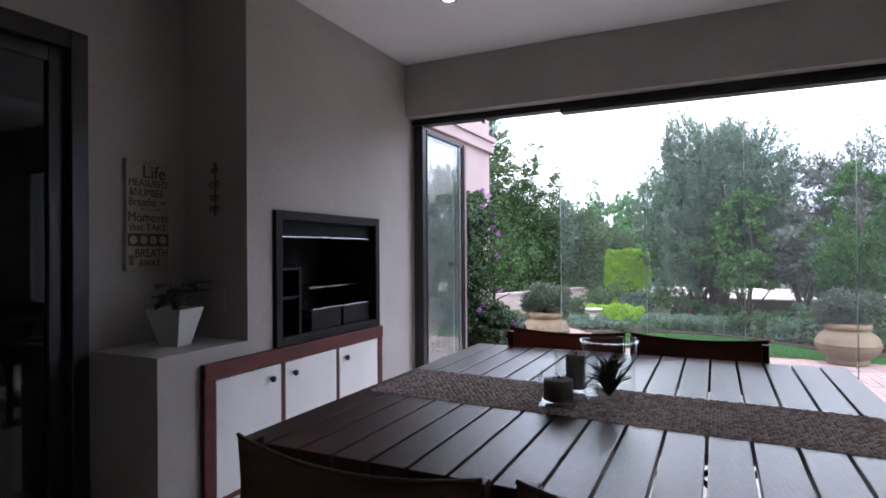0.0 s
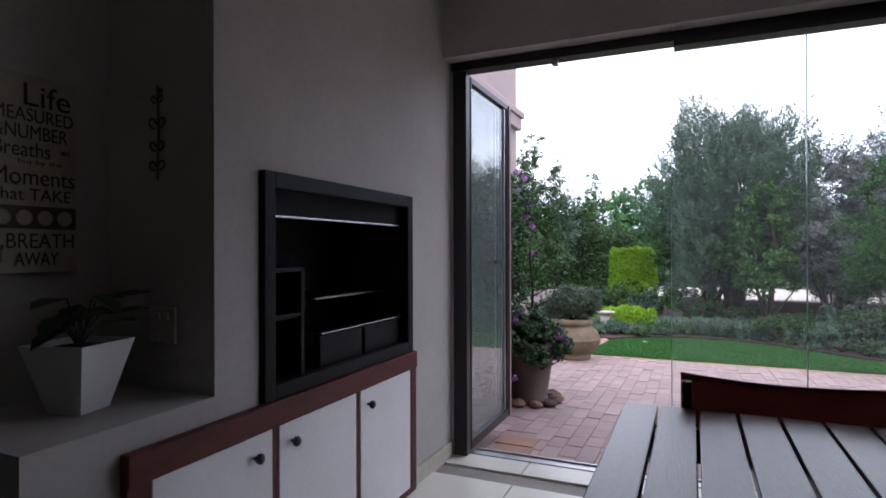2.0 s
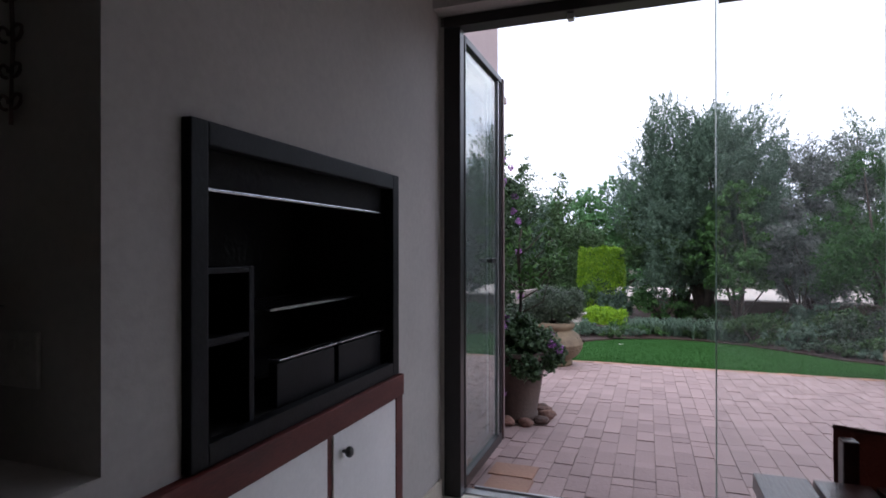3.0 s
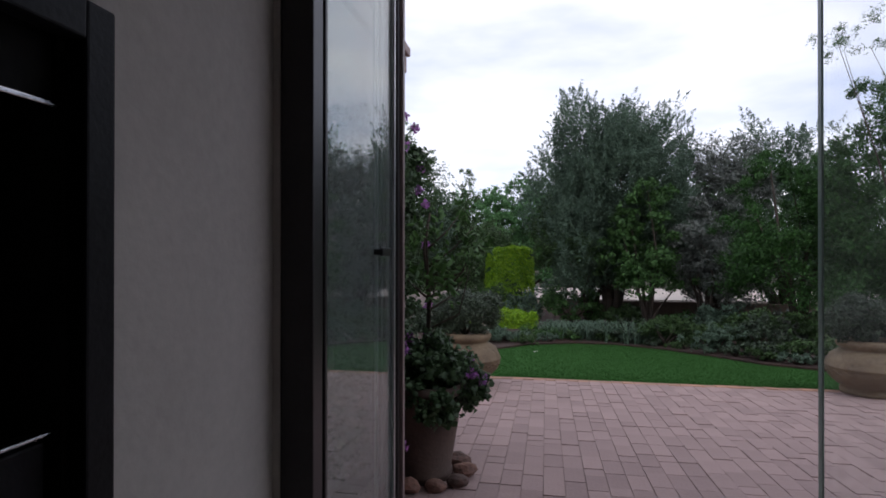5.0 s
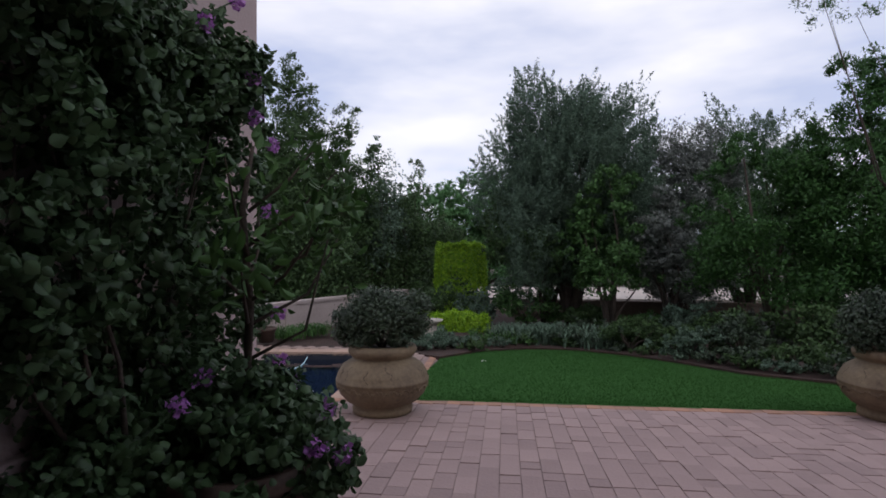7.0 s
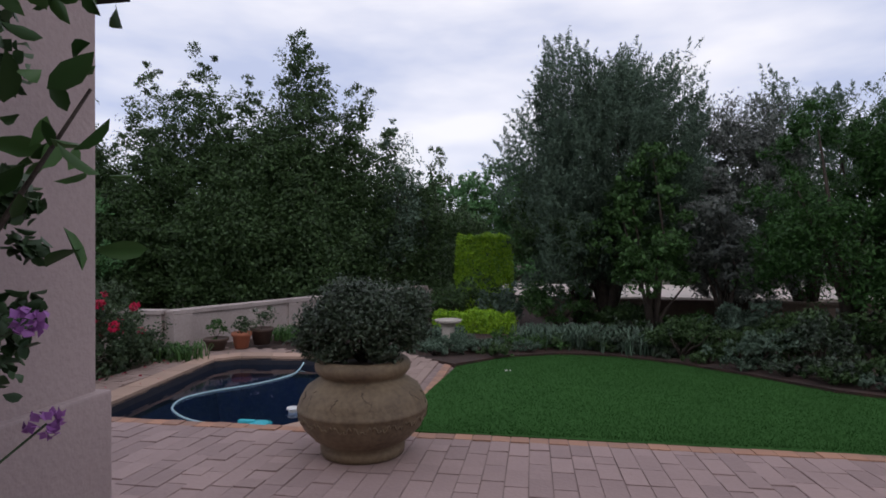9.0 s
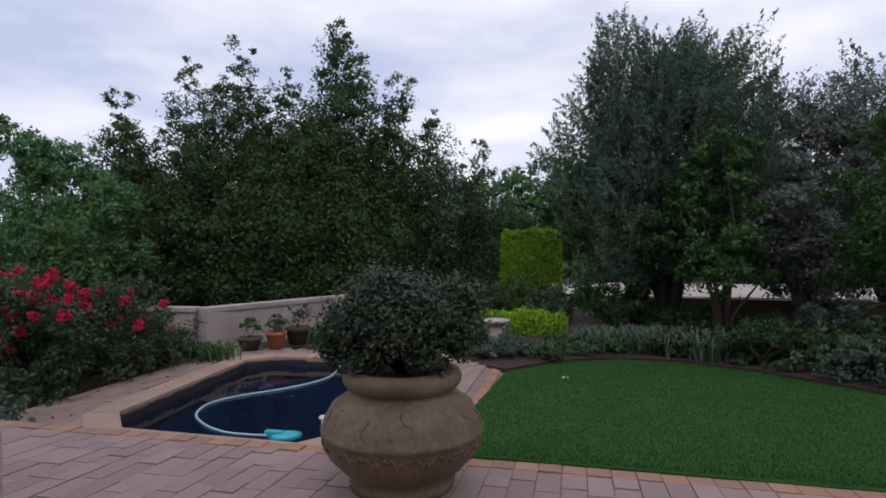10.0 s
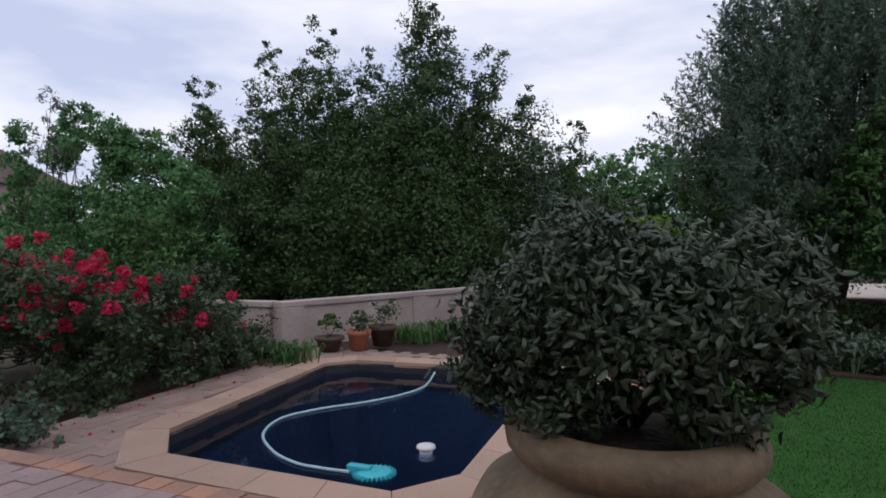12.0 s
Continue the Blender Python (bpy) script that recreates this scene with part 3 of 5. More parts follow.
def sign():
    y0, y1, z0, z1 = 1.86, 2.10, 1.125, 1.69
    ob = root("wall_sign", XW, y0, z0, "weathered cream wooden wall sign with dark lettering", "sign")
    part("board", box(XW + 0.001, XW + 0.024, y0, y1, z0, z1, 0.002), PLAQUE, ob)
    for s, y, z, w, h in (("Life", 0.09, 0.475, 0.13, 0.065), ("MEASURED", 0.012, 0.43, 0.216, 0.038), ("&NUMBER", 0.012, 0.38, 0.20, 0.04),
                          ("Breaths", 0.012, 0.33, 0.15, 0.042), ("we", 0.19, 0.345, 0.03, 0.014), ("but by the", 0.075, 0.306, 0.12, 0.016), ("Moments", 0.008, 0.25, 0.225, 0.048),
                          ("that TAKE", 0.012, 0.205, 0.21, 0.035), ("BREATH", 0.045, 0.07, 0.185, 0.042), ("AWAY", 0.065, 0.02, 0.12, 0.038), ("our", 0.008, 0.03, 0.03, 0.05)):
        letters(s, y0 + y, z0 + z, w, h, ob)
    part("ornament_band", box(XW + 0.0242, XW + 0.0252, y0 + 0.004, y1 - 0.004, z0 + 0.125, z0 + 0.19), DARKPOT, ob)
    for i in range(4):
        part("rosette", lathe([(0.002, 0), (0.022, 0.0), (0.02, 0.001)], 0, 0, 14), PLAQUE, ob).data.transform(
            Matrix.Translation((XW + 0.0253, y0 + 0.035 + i * 0.056, z0 + 0.157)) @ Matrix.Rotation(radians(90), 4, "Y"))


sign()


def square_pot():
    x, y, z = -2.42, 1.97, 0.757
    ob = root("tapered_planter", x, y, z, "tapered square white planter on the plastered ledge", "planter")
    bm = bmesh.new()
    rings = []
    for h, s in ((0, 0.05), (0.185, 0.095), (0.185, 0.086), (0.165, 0.082)):
        rings.append([bm.verts.new((x + s * cx, y + s * cy, z + h)) for cx, cy in ((-1, -1), (1, -1), (1, 1), (-1, 1))])
    for a, b in zip(rings, rings[1:]):
        for i in range(4):
            bm.faces.new((a[i], a[(i + 1) % 4], b[(i + 1) % 4], b[i]))
    bm.faces.new(rings[0])
    bm.faces.new(rings[-1])
    bmesh.ops.rotate(bm, verts=bm.verts, cent=(x, y, z), matrix=Matrix.Rotation(radians(14), 3, "Z"))
    part("pot_body", bm, POTWHITE, ob)
    part("soil", lathe([(0.074, z + 0.165), (0.07, z + 0.172)], x, y, 16), SOIL, ob)
    pl = root("pot_plant", x, y, z + 0.172, "dark broad-leaved plant in a white planter", "plant")
    bm, bs = bmesh.new(), None
    for i in range(15):
        a, r, h = random.uniform(0, 6.28), random.uniform(0.05, 0.17), random.uniform(0.02, 0.12)
        c = Vector((x + r * math.cos(a), y + r * math.sin(a), z + 0.18 + h))
        d = Vector((math.cos(a), math.sin(a), random.uniform(-0.6, 0.2))).normalized() * random.uniform(0.05, 0.08)
        s = d.cross(Vector((0, 0, 1))).normalized() * 0.032
        up = Vector((0, 0, 0.012))
        q = [c - d, c - d * 0.3 + s, c + d * 0.4 + s * 0.8, c + d, c + d * 0.4 - s * 0.8, c - d * 0.3 - s]
        v = [bm.verts.new(p + (up if k in (1, 2, 4, 5) else Vector())) for k, p in enumerate(q)]
        bm.faces.new((v[0], v[1], v[2], v[3]))
        bm.faces.new((v[0], v[3], v[4], v[5]))
        bs = tube([(x, y, z + 0.165), c - d], 0.002, 5, bs)
    part("foliage", bm, L_SHRUB, pl)
    part("stemwork", bs, L_SHRUB, pl)


square_pot()
ob = root("wall_socket", -2.395, 2.22, 0.957, "cream square wall socket on the niche side", "socket")
part("plate", box(-2.45, -2.342, 2.211, 2.22, 0.903, 1.012, 0.003), SOCKET, ob)
part("switch", box(-2.425, -2.405, 2.207, 2.211, 0.975, 0.995, 0.001), SOCKET, ob)
part("switch", box(-2.387, -2.367, 2.207, 2.211, 0.975, 0.995, 0.001), SOCKET, ob)


def wall_ornament():
    """Scrolled dark metal work on the side of the niche."""
    x, y, z = -2.405, 2.205, 1.405
    ob = root("wall_ornament", x, 2.22, z, "dark scrolled metal ornament hanging on the niche side", "wall ornament")
    part("spine", tube([(x, y, z), (x + 0.006, y, z + 0.15), (x, y, z + 0.29)], 0.004, 6), DARKPOT, ob)
    part("hook", box(x - 0.006, x + 0.006, y, 2.219, z + 0.27, z + 0.282), DARKPOT, ob)
    for k, (h, w) in enumerate(((0.04, 0.05), (0.10, 0.046), (0.17, 0.055), (0.245, 0.036))):
        for sx in (-1, 1):
            pts = [(x + sx * (0.004 + w * (1 - 0.16 * a) * (0.5 - 0.5 * math.cos(a))), y - 0.002, z + h + 0.4 * w * (1 - 0.1 * a) * math.sin(a)) for a in (q * 0.35 for q in range(15))]
            part("scroll", tube(pts, 0.0036, 5), DARKPOT, ob, smooth=True)


wall_ornament()


# ---- table, runner, vases, chairs ----
TX0, TX1, TY0, TY1, TZ = -1.083, 0.461, 1.06, 2.66, 0.75


def table():
    ob = root("patio_table", (TX0 + TX1) / 2, (TY0 + TY1) / 2, 0, "square dark-stained slatted wooden patio table", "table")
    n = 16
    w = (TX1 - TX0) / n
    for i in range(n):
        x = TX0 + i * w
        part("plank", box(x + 0.004, x + w - 0.004, TY0, TY1, TZ - 0.032, TZ, 0.003), TABLE, ob)
    part("apron", box(*(TX0 + 0.05, TX1 - 0.05, TY0 + 0.06, TY0 + 0.085, TZ - 0.12, TZ - 0.033)), TABLE, ob)
    part("apron", box(*(TX0 + 0.05, TX1 - 0.05, TY1 - 0.085, TY1 - 0.06, TZ - 0.12, TZ - 0.033)), TABLE, ob)
    part("apron", box(*(TX0 + 0.05, TX0 + 0.075, TY0 + 0.085, TY1 - 0.085, TZ - 0.12, TZ - 0.033)), TABLE, ob)
    part("apron", box(*(TX1 - 0.075, TX1 - 0.05, TY0 + 0.085, TY1 - 0.085, TZ - 0.12, TZ - 0.033)), TABLE, ob)
    part("batten", box(TX0 + 0.08, TX1 - 0.08, 1.8, 1.9, TZ - 0.07, TZ - 0.033), TABLE, ob)
    for x in (TX0 + 0.08, TX1 - 0.16):
        for y in (TY0 + 0.09, TY1 - 0.17):
            part("leg", box(x, x + 0.08, y, y + 0.08, 0, TZ - 0.034, 0.006), TABLE, ob)


table()


def runner():
    ob = root("table_runner", -0.3, 1.81, TZ, "coarse woven seagrass runner lying across the table", "table runner")
    bm = bmesh.new()
    rows_n, cols = 26, 150
    for j in range(rows_n):
        for i in range(cols):
            x = -1.04 + i * (1.45 / cols)
            y = 1.606 + j * 0.0143 - 0.042 * (x + 1.04) + 0.004 * math.sin(i * 0.11 + j) + 0.006 * math.sin(i * 0.02)
            h = 0.0026 + 0.0018 * ((i + j) % 2) + random.uniform(0, 0.001)
            a = [bm.verts.new((x + dx + random.uniform(-0.001, 0.001), y + dy, TZ + dz)) for dx, dy, dz in
                 ((-0.0052, -0.006, 0.0008), (0.0056, -0.004, 0.0008), (0.0052, 0.0066, 0.0008), (-0.0056, 0.0048, 0.0008), (-0.002, -0.002, h), (0.003, 0.003, h))]
            for f in ((0, 1, 4), (1, 5, 4), (1, 2, 5), (2, 3, 5), (3, 4, 5), (3, 0, 4)):
                bm.faces.new([a[k] for k in f])
    part("weave", bm, RUNNER, ob)
    fringe = None
    for k in range(120):
        end, x = k % 4 == 0, random.uniform(-1.04, 0.4)
        x, y = (-1.045, random.uniform(1.61, 1.97)) if end else (x, random.choice((1.602, 1.97)) - 0.042 * (x + 1.04))
        d = (-0.02, random.uniform(-0.01, 0.01)) if end else (random.uniform(-0.012, 0.012), random.choice((-0.008, 0.008)))
        fringe = tube([(x, y, TZ + 0.003), (x + d[0] * 0.6, y + d[1] * 0.6, TZ + 0.005), (x + d[0], y + d[1], TZ + 0.002)], 0.0013, 4, fringe)
    tagged(part("fringe", fringe, RUNNER, ob, "frayed loose fibres"), kind="stuff")


runner()


def jar():
    x, y, z = -0.29, 1.755, TZ + 0.008
    ob = root("glass_jar", x, y, z, "clear glass jar with a small air plant inside", "jar")
    part("wall", lathe([(0.06, z), (0.072, z + 0.01), (0.075, z + 0.05), (0.075, z + 0.15), (0.082, z + 0.178), (0.085, z + 0.182)], x, y, 40, cap=False), JARGLASS, ob, smooth=True)
    part("rim", lathe([(0.0805, z + 0.1822), (0.086, z + 0.1822), (0.087, z + 0.186), (0.082, z + 0.187), (0.0805, z + 0.1822)], x, y, 40, cap=False), JARGLASS, ob, smooth=True)
    pl = root("air_plant", x, y, z + 0.014, "small spiky dark green succulent in a glass jar", "plant")
    bm = None
    for i in range(110):
        a, e, L = random.uniform(0, 6.28), random.uniform(0.1, 1.45), random.uniform(0.07, 0.125)
        r = min(0.064, L * math.cos(e))
        h = min(0.125, L * math.sin(e) + 0.03)
        bm = tube([(x, y, z + 0.02), (x + r * 0.55 * math.cos(a), y + r * 0.55 * math.sin(a), z + 0.02 + 0.75 * h), (x + r * math.cos(a + 0.3), y + r * math.sin(a + 0.3), z + 0.015 + h)], [0.0028, 0.0022, 0.0005], 4, bm)
    part("foliage", bm, L_IVY, pl)


jar()


def vase(x, y, s, h, turn, fill, wide):
    z = TZ + 0.008
    ob = root("glass_candle_holder", x, y, z, "square clear glass holder with a brown candle", "candle holder", "candle holders")
    bm = box(x - s, x + s, y - s, y + s, z, z + h, 0.004)
    bmesh.ops.delete(bm, geom=[f for f in bm.faces if f.calc_center_median().z > z + h - 0.001], context="FACES")
    bmesh.ops.rotate(bm, verts=bm.verts, cent=(x, y, z), matrix=Matrix.Rotation(radians(turn), 3, "Z"))
    part("glass_body", bm, JARGLASS, ob)
    c = root("candle", x, y, z + 0.011, "short brown pillar candle in a glass holder", "candle", "candles")
    part("wax", lathe([(s * wide, z + 0.011), (s * wide * 1.02, z + fill), (s * wide * 0.6, z + fill + 0.004), (0.004, z + fill - 0.006)], x, y, 20), WAX, c, smooth=True)
    part("wick", tube([(x, y, z + fill - 0.008), (x + 0.002, y, z + fill + 0.012)], 0.0014, 5), INK, c)


vase(-0.427, 1.685, 0.054, 0.092, 9, 0.07, 0.8)
vase(-0.41, 1.845, 0.062, 0.122, 20, 0.118, 0.5)


def chair_parts(name, canvas, label):
    """A folding director chair at the origin that faces +y, its back at y = 0."""
    ob = root(name, 0, 0, 0, label, "chair", "chairs round the table")
    w = 0.262
    for sx in (-1, 1):
        part("back_post", box(sx * w - 0.013, sx * w + 0.013, -0.013, 0.022, 0.60, 0.818, 0.004), TABLE, ob)
        part("armrest", box(sx * w - 0.028, sx * w + 0.028, -0.02, 0.46, 0.576, 0.599, 0.006), TABLE, ob)
        part("arm_post", box(sx * w - 0.012, sx * w + 0.012, 0.40, 0.43, 0.05, 0.575, 0.004), TABLE, ob)
        part("arm_post", box(sx * w - 0.012, sx * w + 0.012, 0.0, 0.03, 0.05, 0.575, 0.004), TABLE, ob)
        part("foot_rail", box(sx * w - 0.014, sx * w + 0.014, -0.02, 0.46, 0.0, 0.049, 0.005), TABLE, ob)
        part("seat_rail", box(sx * 0.235 - 0.014, sx * 0.235 + 0.014, 0.0, 0.44, 0.425, 0.455, 0.004), TABLE, ob)
    for y in (0.05, 0.37):
        part("cross_leg", tube([(-0.25, y, 0.05), (0.235, y, 0.43)], 0.012, 8), TABLE, ob)
        part("cross_leg", tube([(0.25, y + 0.028, 0.05), (-0.235, y + 0.028, 0.43)], 0.012, 8), TABLE, ob)
    for nm, thick in (("backrest", 0.004), ("seat", 0.004)):
        bm = bmesh.new()
        nx, ny = 20, 6
        grid = []
        for i in range(nx + 1):
            u = i / nx * 2 - 1
            row = []
            for j in range(ny + 1):
                v = j / ny
                if nm == "backrest":
                    sag = -0.022 * (1 - u * u) * (1 if v > 0.5 else 0.3)
                    ruck = 0.004 * math.sin(7 * u + 5 * v)
                    row.append(bm.verts.new((u * (w + 0.016), -0.024 - 0.03 * (1 - u * u) + ruck, 0.635 + 0.198 * v + sag * v)))
                else:
                    row.append(bm.verts.new((u * 0.235, 0.01 + 0.42 * v, 0.457 - 0.03 * (1 - u * u))))
            grid.append(row)
        for i in range(nx):
            for j in range(ny):
                bm.faces.new((grid[i][j], grid[i + 1][j], grid[i + 1][j + 1], grid[i][j + 1]))
        bmesh.ops.solidify(bm, geom=bm.faces[:], thickness=thick)
        bk = part(nm, bm, canvas, ob, smooth=True)
        if nm == "backrest":
            part("hem", tube([(u / 10 * (w + 0.016), -0.026 - 0.03 * (1 - (u / 10) ** 2), 0.831 - 0.022 * (1 - (u / 10) ** 2)) for u in range(-10, 11)], 0.0045, 6), canvas, bk, smooth=True)
    return ob


ch = chair_parts("director_chair", CANVAS, "dark wooden director chair with brown canvas back at the table")
ch.matrix_basis = pose(-0.655, 2.70, 0, 0, 0, 180)
copy_thing(ch, pose(-0.077, 2.71, 0, 0, 0, 179))
near = chair_parts("director_chair", CANVAS2, "dark wooden director chair with tan canvas back at the table")
near.matrix_basis = pose(-0.632, 0.915, 0, 0, 0, -1)
copy_thing(near, pose(-0.022, 0.925, 0, 0, 0, -1))

# ==== house wall outside ====
PX, PY = -2.68, 7.02
hw = root("house_wall", PX, 5.5, -0.75, "pinkish plastered house wall with plinth and band", "wall", kind="structure")
part("wall_face", box(-3.6, PX, 4.2, PY, -0.75, 5.6), OUTWALL, hw)
part("plinth", box(-3.6, PX + 0.03, 4.2, PY + 0.03, -0.75, 0.47, 0.008), OUTWALL, hw)
part("band", boxes((-3.6, PX + 0.05, 4.2, PY + 0.05, 2.50, 2.63, 0.01), (-3.6, PX + 0.075, 4.2, PY + 0.075, 2.632, 2.70, 0.01)), OUTWALL, hw)


def lantern():
    x, y, z = -2.79, 7.16, 1.68
    ob = root("wall_lantern", x, y, z, "black metal wall lantern with clear panes", "lantern")
    part("bracket", boxes((x - 0.03, x + 0.03, PY + 0.001, PY + 0.012, z + 0.02, z + 0.3), (x - 0.01, x + 0.01, PY + 0.012, y, z + 0.33, z + 0.35)), STEEL, ob)
    part("cap", boxes((x - 0.085, x + 0.085, y - 0.085, y + 0.085, z + 0.255, z + 0.272, 0.003), (x - 0.05, x + 0.05, y - 0.05, y + 0.05, z + 0.273, z + 0.33, 0.01)), STEEL, ob)
    part("base", box(x - 0.065, x + 0.065, y - 0.065, y + 0.065, z, z + 0.015, 0.003), STEEL, ob)
    for a in (-0.058, 0.058):
        for b in (-0.058, 0.058):
            part("corner_bar", box(x + a - 0.006, x + a + 0.006, y + b - 0.006, y + b + 0.006, z + 0.016, z + 0.254), STEEL, ob)
    for a in (-0.058, 0.058):
        part("pane", box(x + a - 0.001, x + a + 0.001, y - 0.05, y + 0.05, z + 0.018, z + 0.252), GLASS, ob)
        part("pane", box(x - 0.05, x + 0.05, y + a - 0.001, y + a + 0.001, z + 0.018, z + 0.252), GLASS, ob)


lantern()

# ==== ground, pool, lawn ====
POOL = [(-5.15, 10.05), (-5.52, 10.42), (-5.74, 12.75), (-5.5, 13.02), (-3.75, 13.18), (-3.38, 12.9), (-3.36, 10.36), (-3.62, 10.03)]


def ground():
    xs = sorted({*[round(-16 + 1.0 * i, 3) for i in range(33)], -300, -120, -60, -30, 30, 60, 120, 300, -6.0, -3.3, -2.42, -2.38})
    ys = sorted({*[round(-6 + 1.0 * i, 3) for i in range(37)], -300, -100, -30, 45, 70, 120, 300, 10.15, 13.6, 9.14})
    bm = bmesh.new()
    g = [[bm.verts.new((x, y, -2.6 if (-6.01 < x < -3.29 and 10.1 < y < 13.7) else ground_z(x, y))) for y in ys] for x in xs]
    for i in range(len(xs) - 1):
        for j in range(len(ys) - 1):
            bm.faces.new((g[i][j], g[i + 1][j], g[i + 1][j + 1], g[i][j + 1]))
    tagged(part("ground", bm, GROUND), "dark garden earth under the planting", "ground", kind="structure")


ground()


def offset(poly, d):
    """The polygon (clockwise) moved outwards by d."""
    out = []
    for i in range(len(poly)):
        a, b, c = (Vector(poly[k % len(poly)]) for k in (i - 1, i, i + 1))
        n1, n2 = (Vector((-(q - p).y, (q - p).x)).normalized() for p, q in ((a, b), (b, c)))
        m = (n1 + n2).normalized()
        m *= d / max(0.3, m.dot(n1))
        out.append(tuple(b + m))
    return out


def pool():
    ob = root("pool", -4.6, 11.9, -2.2, "dark blue swimming pool with clipped corners", "pool", kind="structure")
    bm = bmesh.new()
    top = [bm.verts.new((*p, -0.66)) for p in POOL]
    mid = [bm.verts.new((*p, -0.92)) for p in POOL]
    low = [bm.verts.new((*p, -2.2)) for p in offset(POOL, -0.25)]
    k = len(POOL)
    for i in range(k):
        bm.faces.new((mid[i], mid[(i + 1) % k], low[(i + 1) % k], low[i]))
    bm.faces.new(low)
    part("basin", bm, POOLIN, ob)
    bm = bmesh.new()
    a = [bm.verts.new((*p, -0.655)) for p in POOL]
    b = [bm.verts.new((*p, -0.92)) for p in POOL]
    for i in range(k):
        bm.faces.new((a[i], a[(i + 1) % k], b[(i + 1) % k], b[i]))
    part("waterline_band", bm, WATERLINE, ob)
    # coping stones, cut along each side
    out = offset(POOL, 0.27)
    for i in range(k):
        p0, p1, q0, q1 = (Vector(v) for v in (POOL[i], POOL[(i + 1) % k], out[i], out[(i + 1) % k]))
        m = max(1, round((p1 - p0).length / 0.42))
        for j in range(m):
            f0, f1 = j / m + 0.006 / m, (j + 1) / m - 0.006 / m
            poly = [tuple(p0.lerp(p1, f0)), tuple(p0.lerp(p1, f1)), tuple(q0.lerp(q1, f1)), tuple(q0.lerp(q1, f0))]
            part("coping_stone", prism(poly, -0.68, -0.622), COPING, ob)
    # the water's surface
    m = bpy.data.materials.new("pool_water")
    m.use_nodes = True
    n, l = m.node_tree.nodes, m.node_tree.links
    n.clear()
    o, t, g, x, tx, bp = (n.new("ShaderNode" + q) for q in ("OutputMaterial", "BsdfTransparent", "BsdfGlossy", "MixShader", "TexNoise", "Bump"))
    t.inputs["Color"].default_value, g.inputs["Roughness"].default_value = (0.6, 0.75, 0.95, 1), 0.03
    tx.inputs["Scale"].default_value, bp.inputs["Strength"].default_value, bp.inputs["Distance"].default_value = 5.0, 0.05, 0.02
    l.new(tx.outputs["Fac"], bp.inputs["Height"])
    l.new(bp.outputs["Normal"], g.inputs["Normal"])
    l.new(facing_gloss(n, l, 0.02), x.inputs[0])
    l.new(t.outputs[0], x.inputs[1])
    l.new(g.outputs[0], x.inputs[2])
    l.new(x.outputs[0], o.inputs["Surface"])
    bm = bmesh.new()
    bm.faces.new([bm.verts.new((*p, -0.745)) for p in offset(POOL, -0.003)])
    tagged(part("water", bm, m), "still dark blue pool water", "water", kind="structure")


pool()


def smooth_path(points, n=14):
    """A Catmull-Rom line through the points."""
    p = [Vector(q) for q in (points[0], *points, points[-1])]
    out = []
    for i in range(1, len(p) - 2):
        for k in range(n):
            t = k / n
            out.append(0.5 * (2 * p[i] + (p[i + 1] - p[i - 1]) * t + (2 * p[i - 1] - 5 * p[i] + 4 * p[i + 1] - p[i + 2]) * t * t + (3 * p[i] - p[i - 1] - 3 * p[i + 1] + p[i + 2]) * t ** 3))
    return out + [p[-2]]


def pool_things():
    z = -0.735
    ob = root("pool_hose", -4.6, 11.5, z, "pale blue ribbed pool cleaner hose floating in a curve", "hose")
    line = smooth_path([(-4.10, 10.43, z), (-4.30, 10.42, z), (-4.50, 10.44, z), (-4.77, 10.57, z), (-5.06, 10.84, z), (-5.17, 11.2, z), (-5.04, 11.52, z), (-4.78, 11.84, z), (-4.60, 12.14, z), (-4.50, 12.48, z), (-4.53, 12.78, z), (-4.55, 12.99, z + 0.05)])
    part("hose_line", tube(line, [0.0095 + 0.0015 * (i % 2) for i in range(len(line))], 8), HOSE, ob, smooth=True)
    ob = root("pool_cleaner", -3.98, 10.46, z, "turquoise round finned pool cleaner at the surface", "pool cleaner")
    bm = lathe([(0.05, z - 0.02), (0.095, z - 0.012), (0.1, z + 0.008), (0.05, z + 0.02)], -3.95, 10.47, 32)
    part("disc", bm, TURQ, ob)
    for i in range(26):
        a = i * 2 * math.pi / 26
        part("fin", prism([(-3.95 + 0.1 * math.cos(a - 0.08), 10.47 + 0.1 * math.sin(a - 0.08)), (-3.95 + 0.1 * math.cos(a + 0.08), 10.47 + 0.1 * math.sin(a + 0.08)), (-3.95 + 0.135 * math.cos(a), 10.47 + 0.135 * math.sin(a))], z - 0.008, z + 0.006), TURQ, ob)
    part("head", box(-4.13, -3.97, 10.44, 10.50, z - 0.02, z + 0.035, 0.012), TURQ, ob)
    ob = root("chlorine_floater", -3.80, 10.93, z, "white floating chlorine dispenser in the pool", "pool float")
    part("top", lathe([(0.02, z + 0.04), (0.062, z + 0.034), (0.066, z + 0.018), (0.05, z + 0.012)], -3.80, 10.93, 24), PLASTIC, ob, smooth=True)
    part("body", lathe([(0.045, z + 0.012), (0.047, z - 0.06), (0.02, z - 0.065)], -3.80, 10.93, 24), PLASTIC, ob, smooth=True)


pool_things()


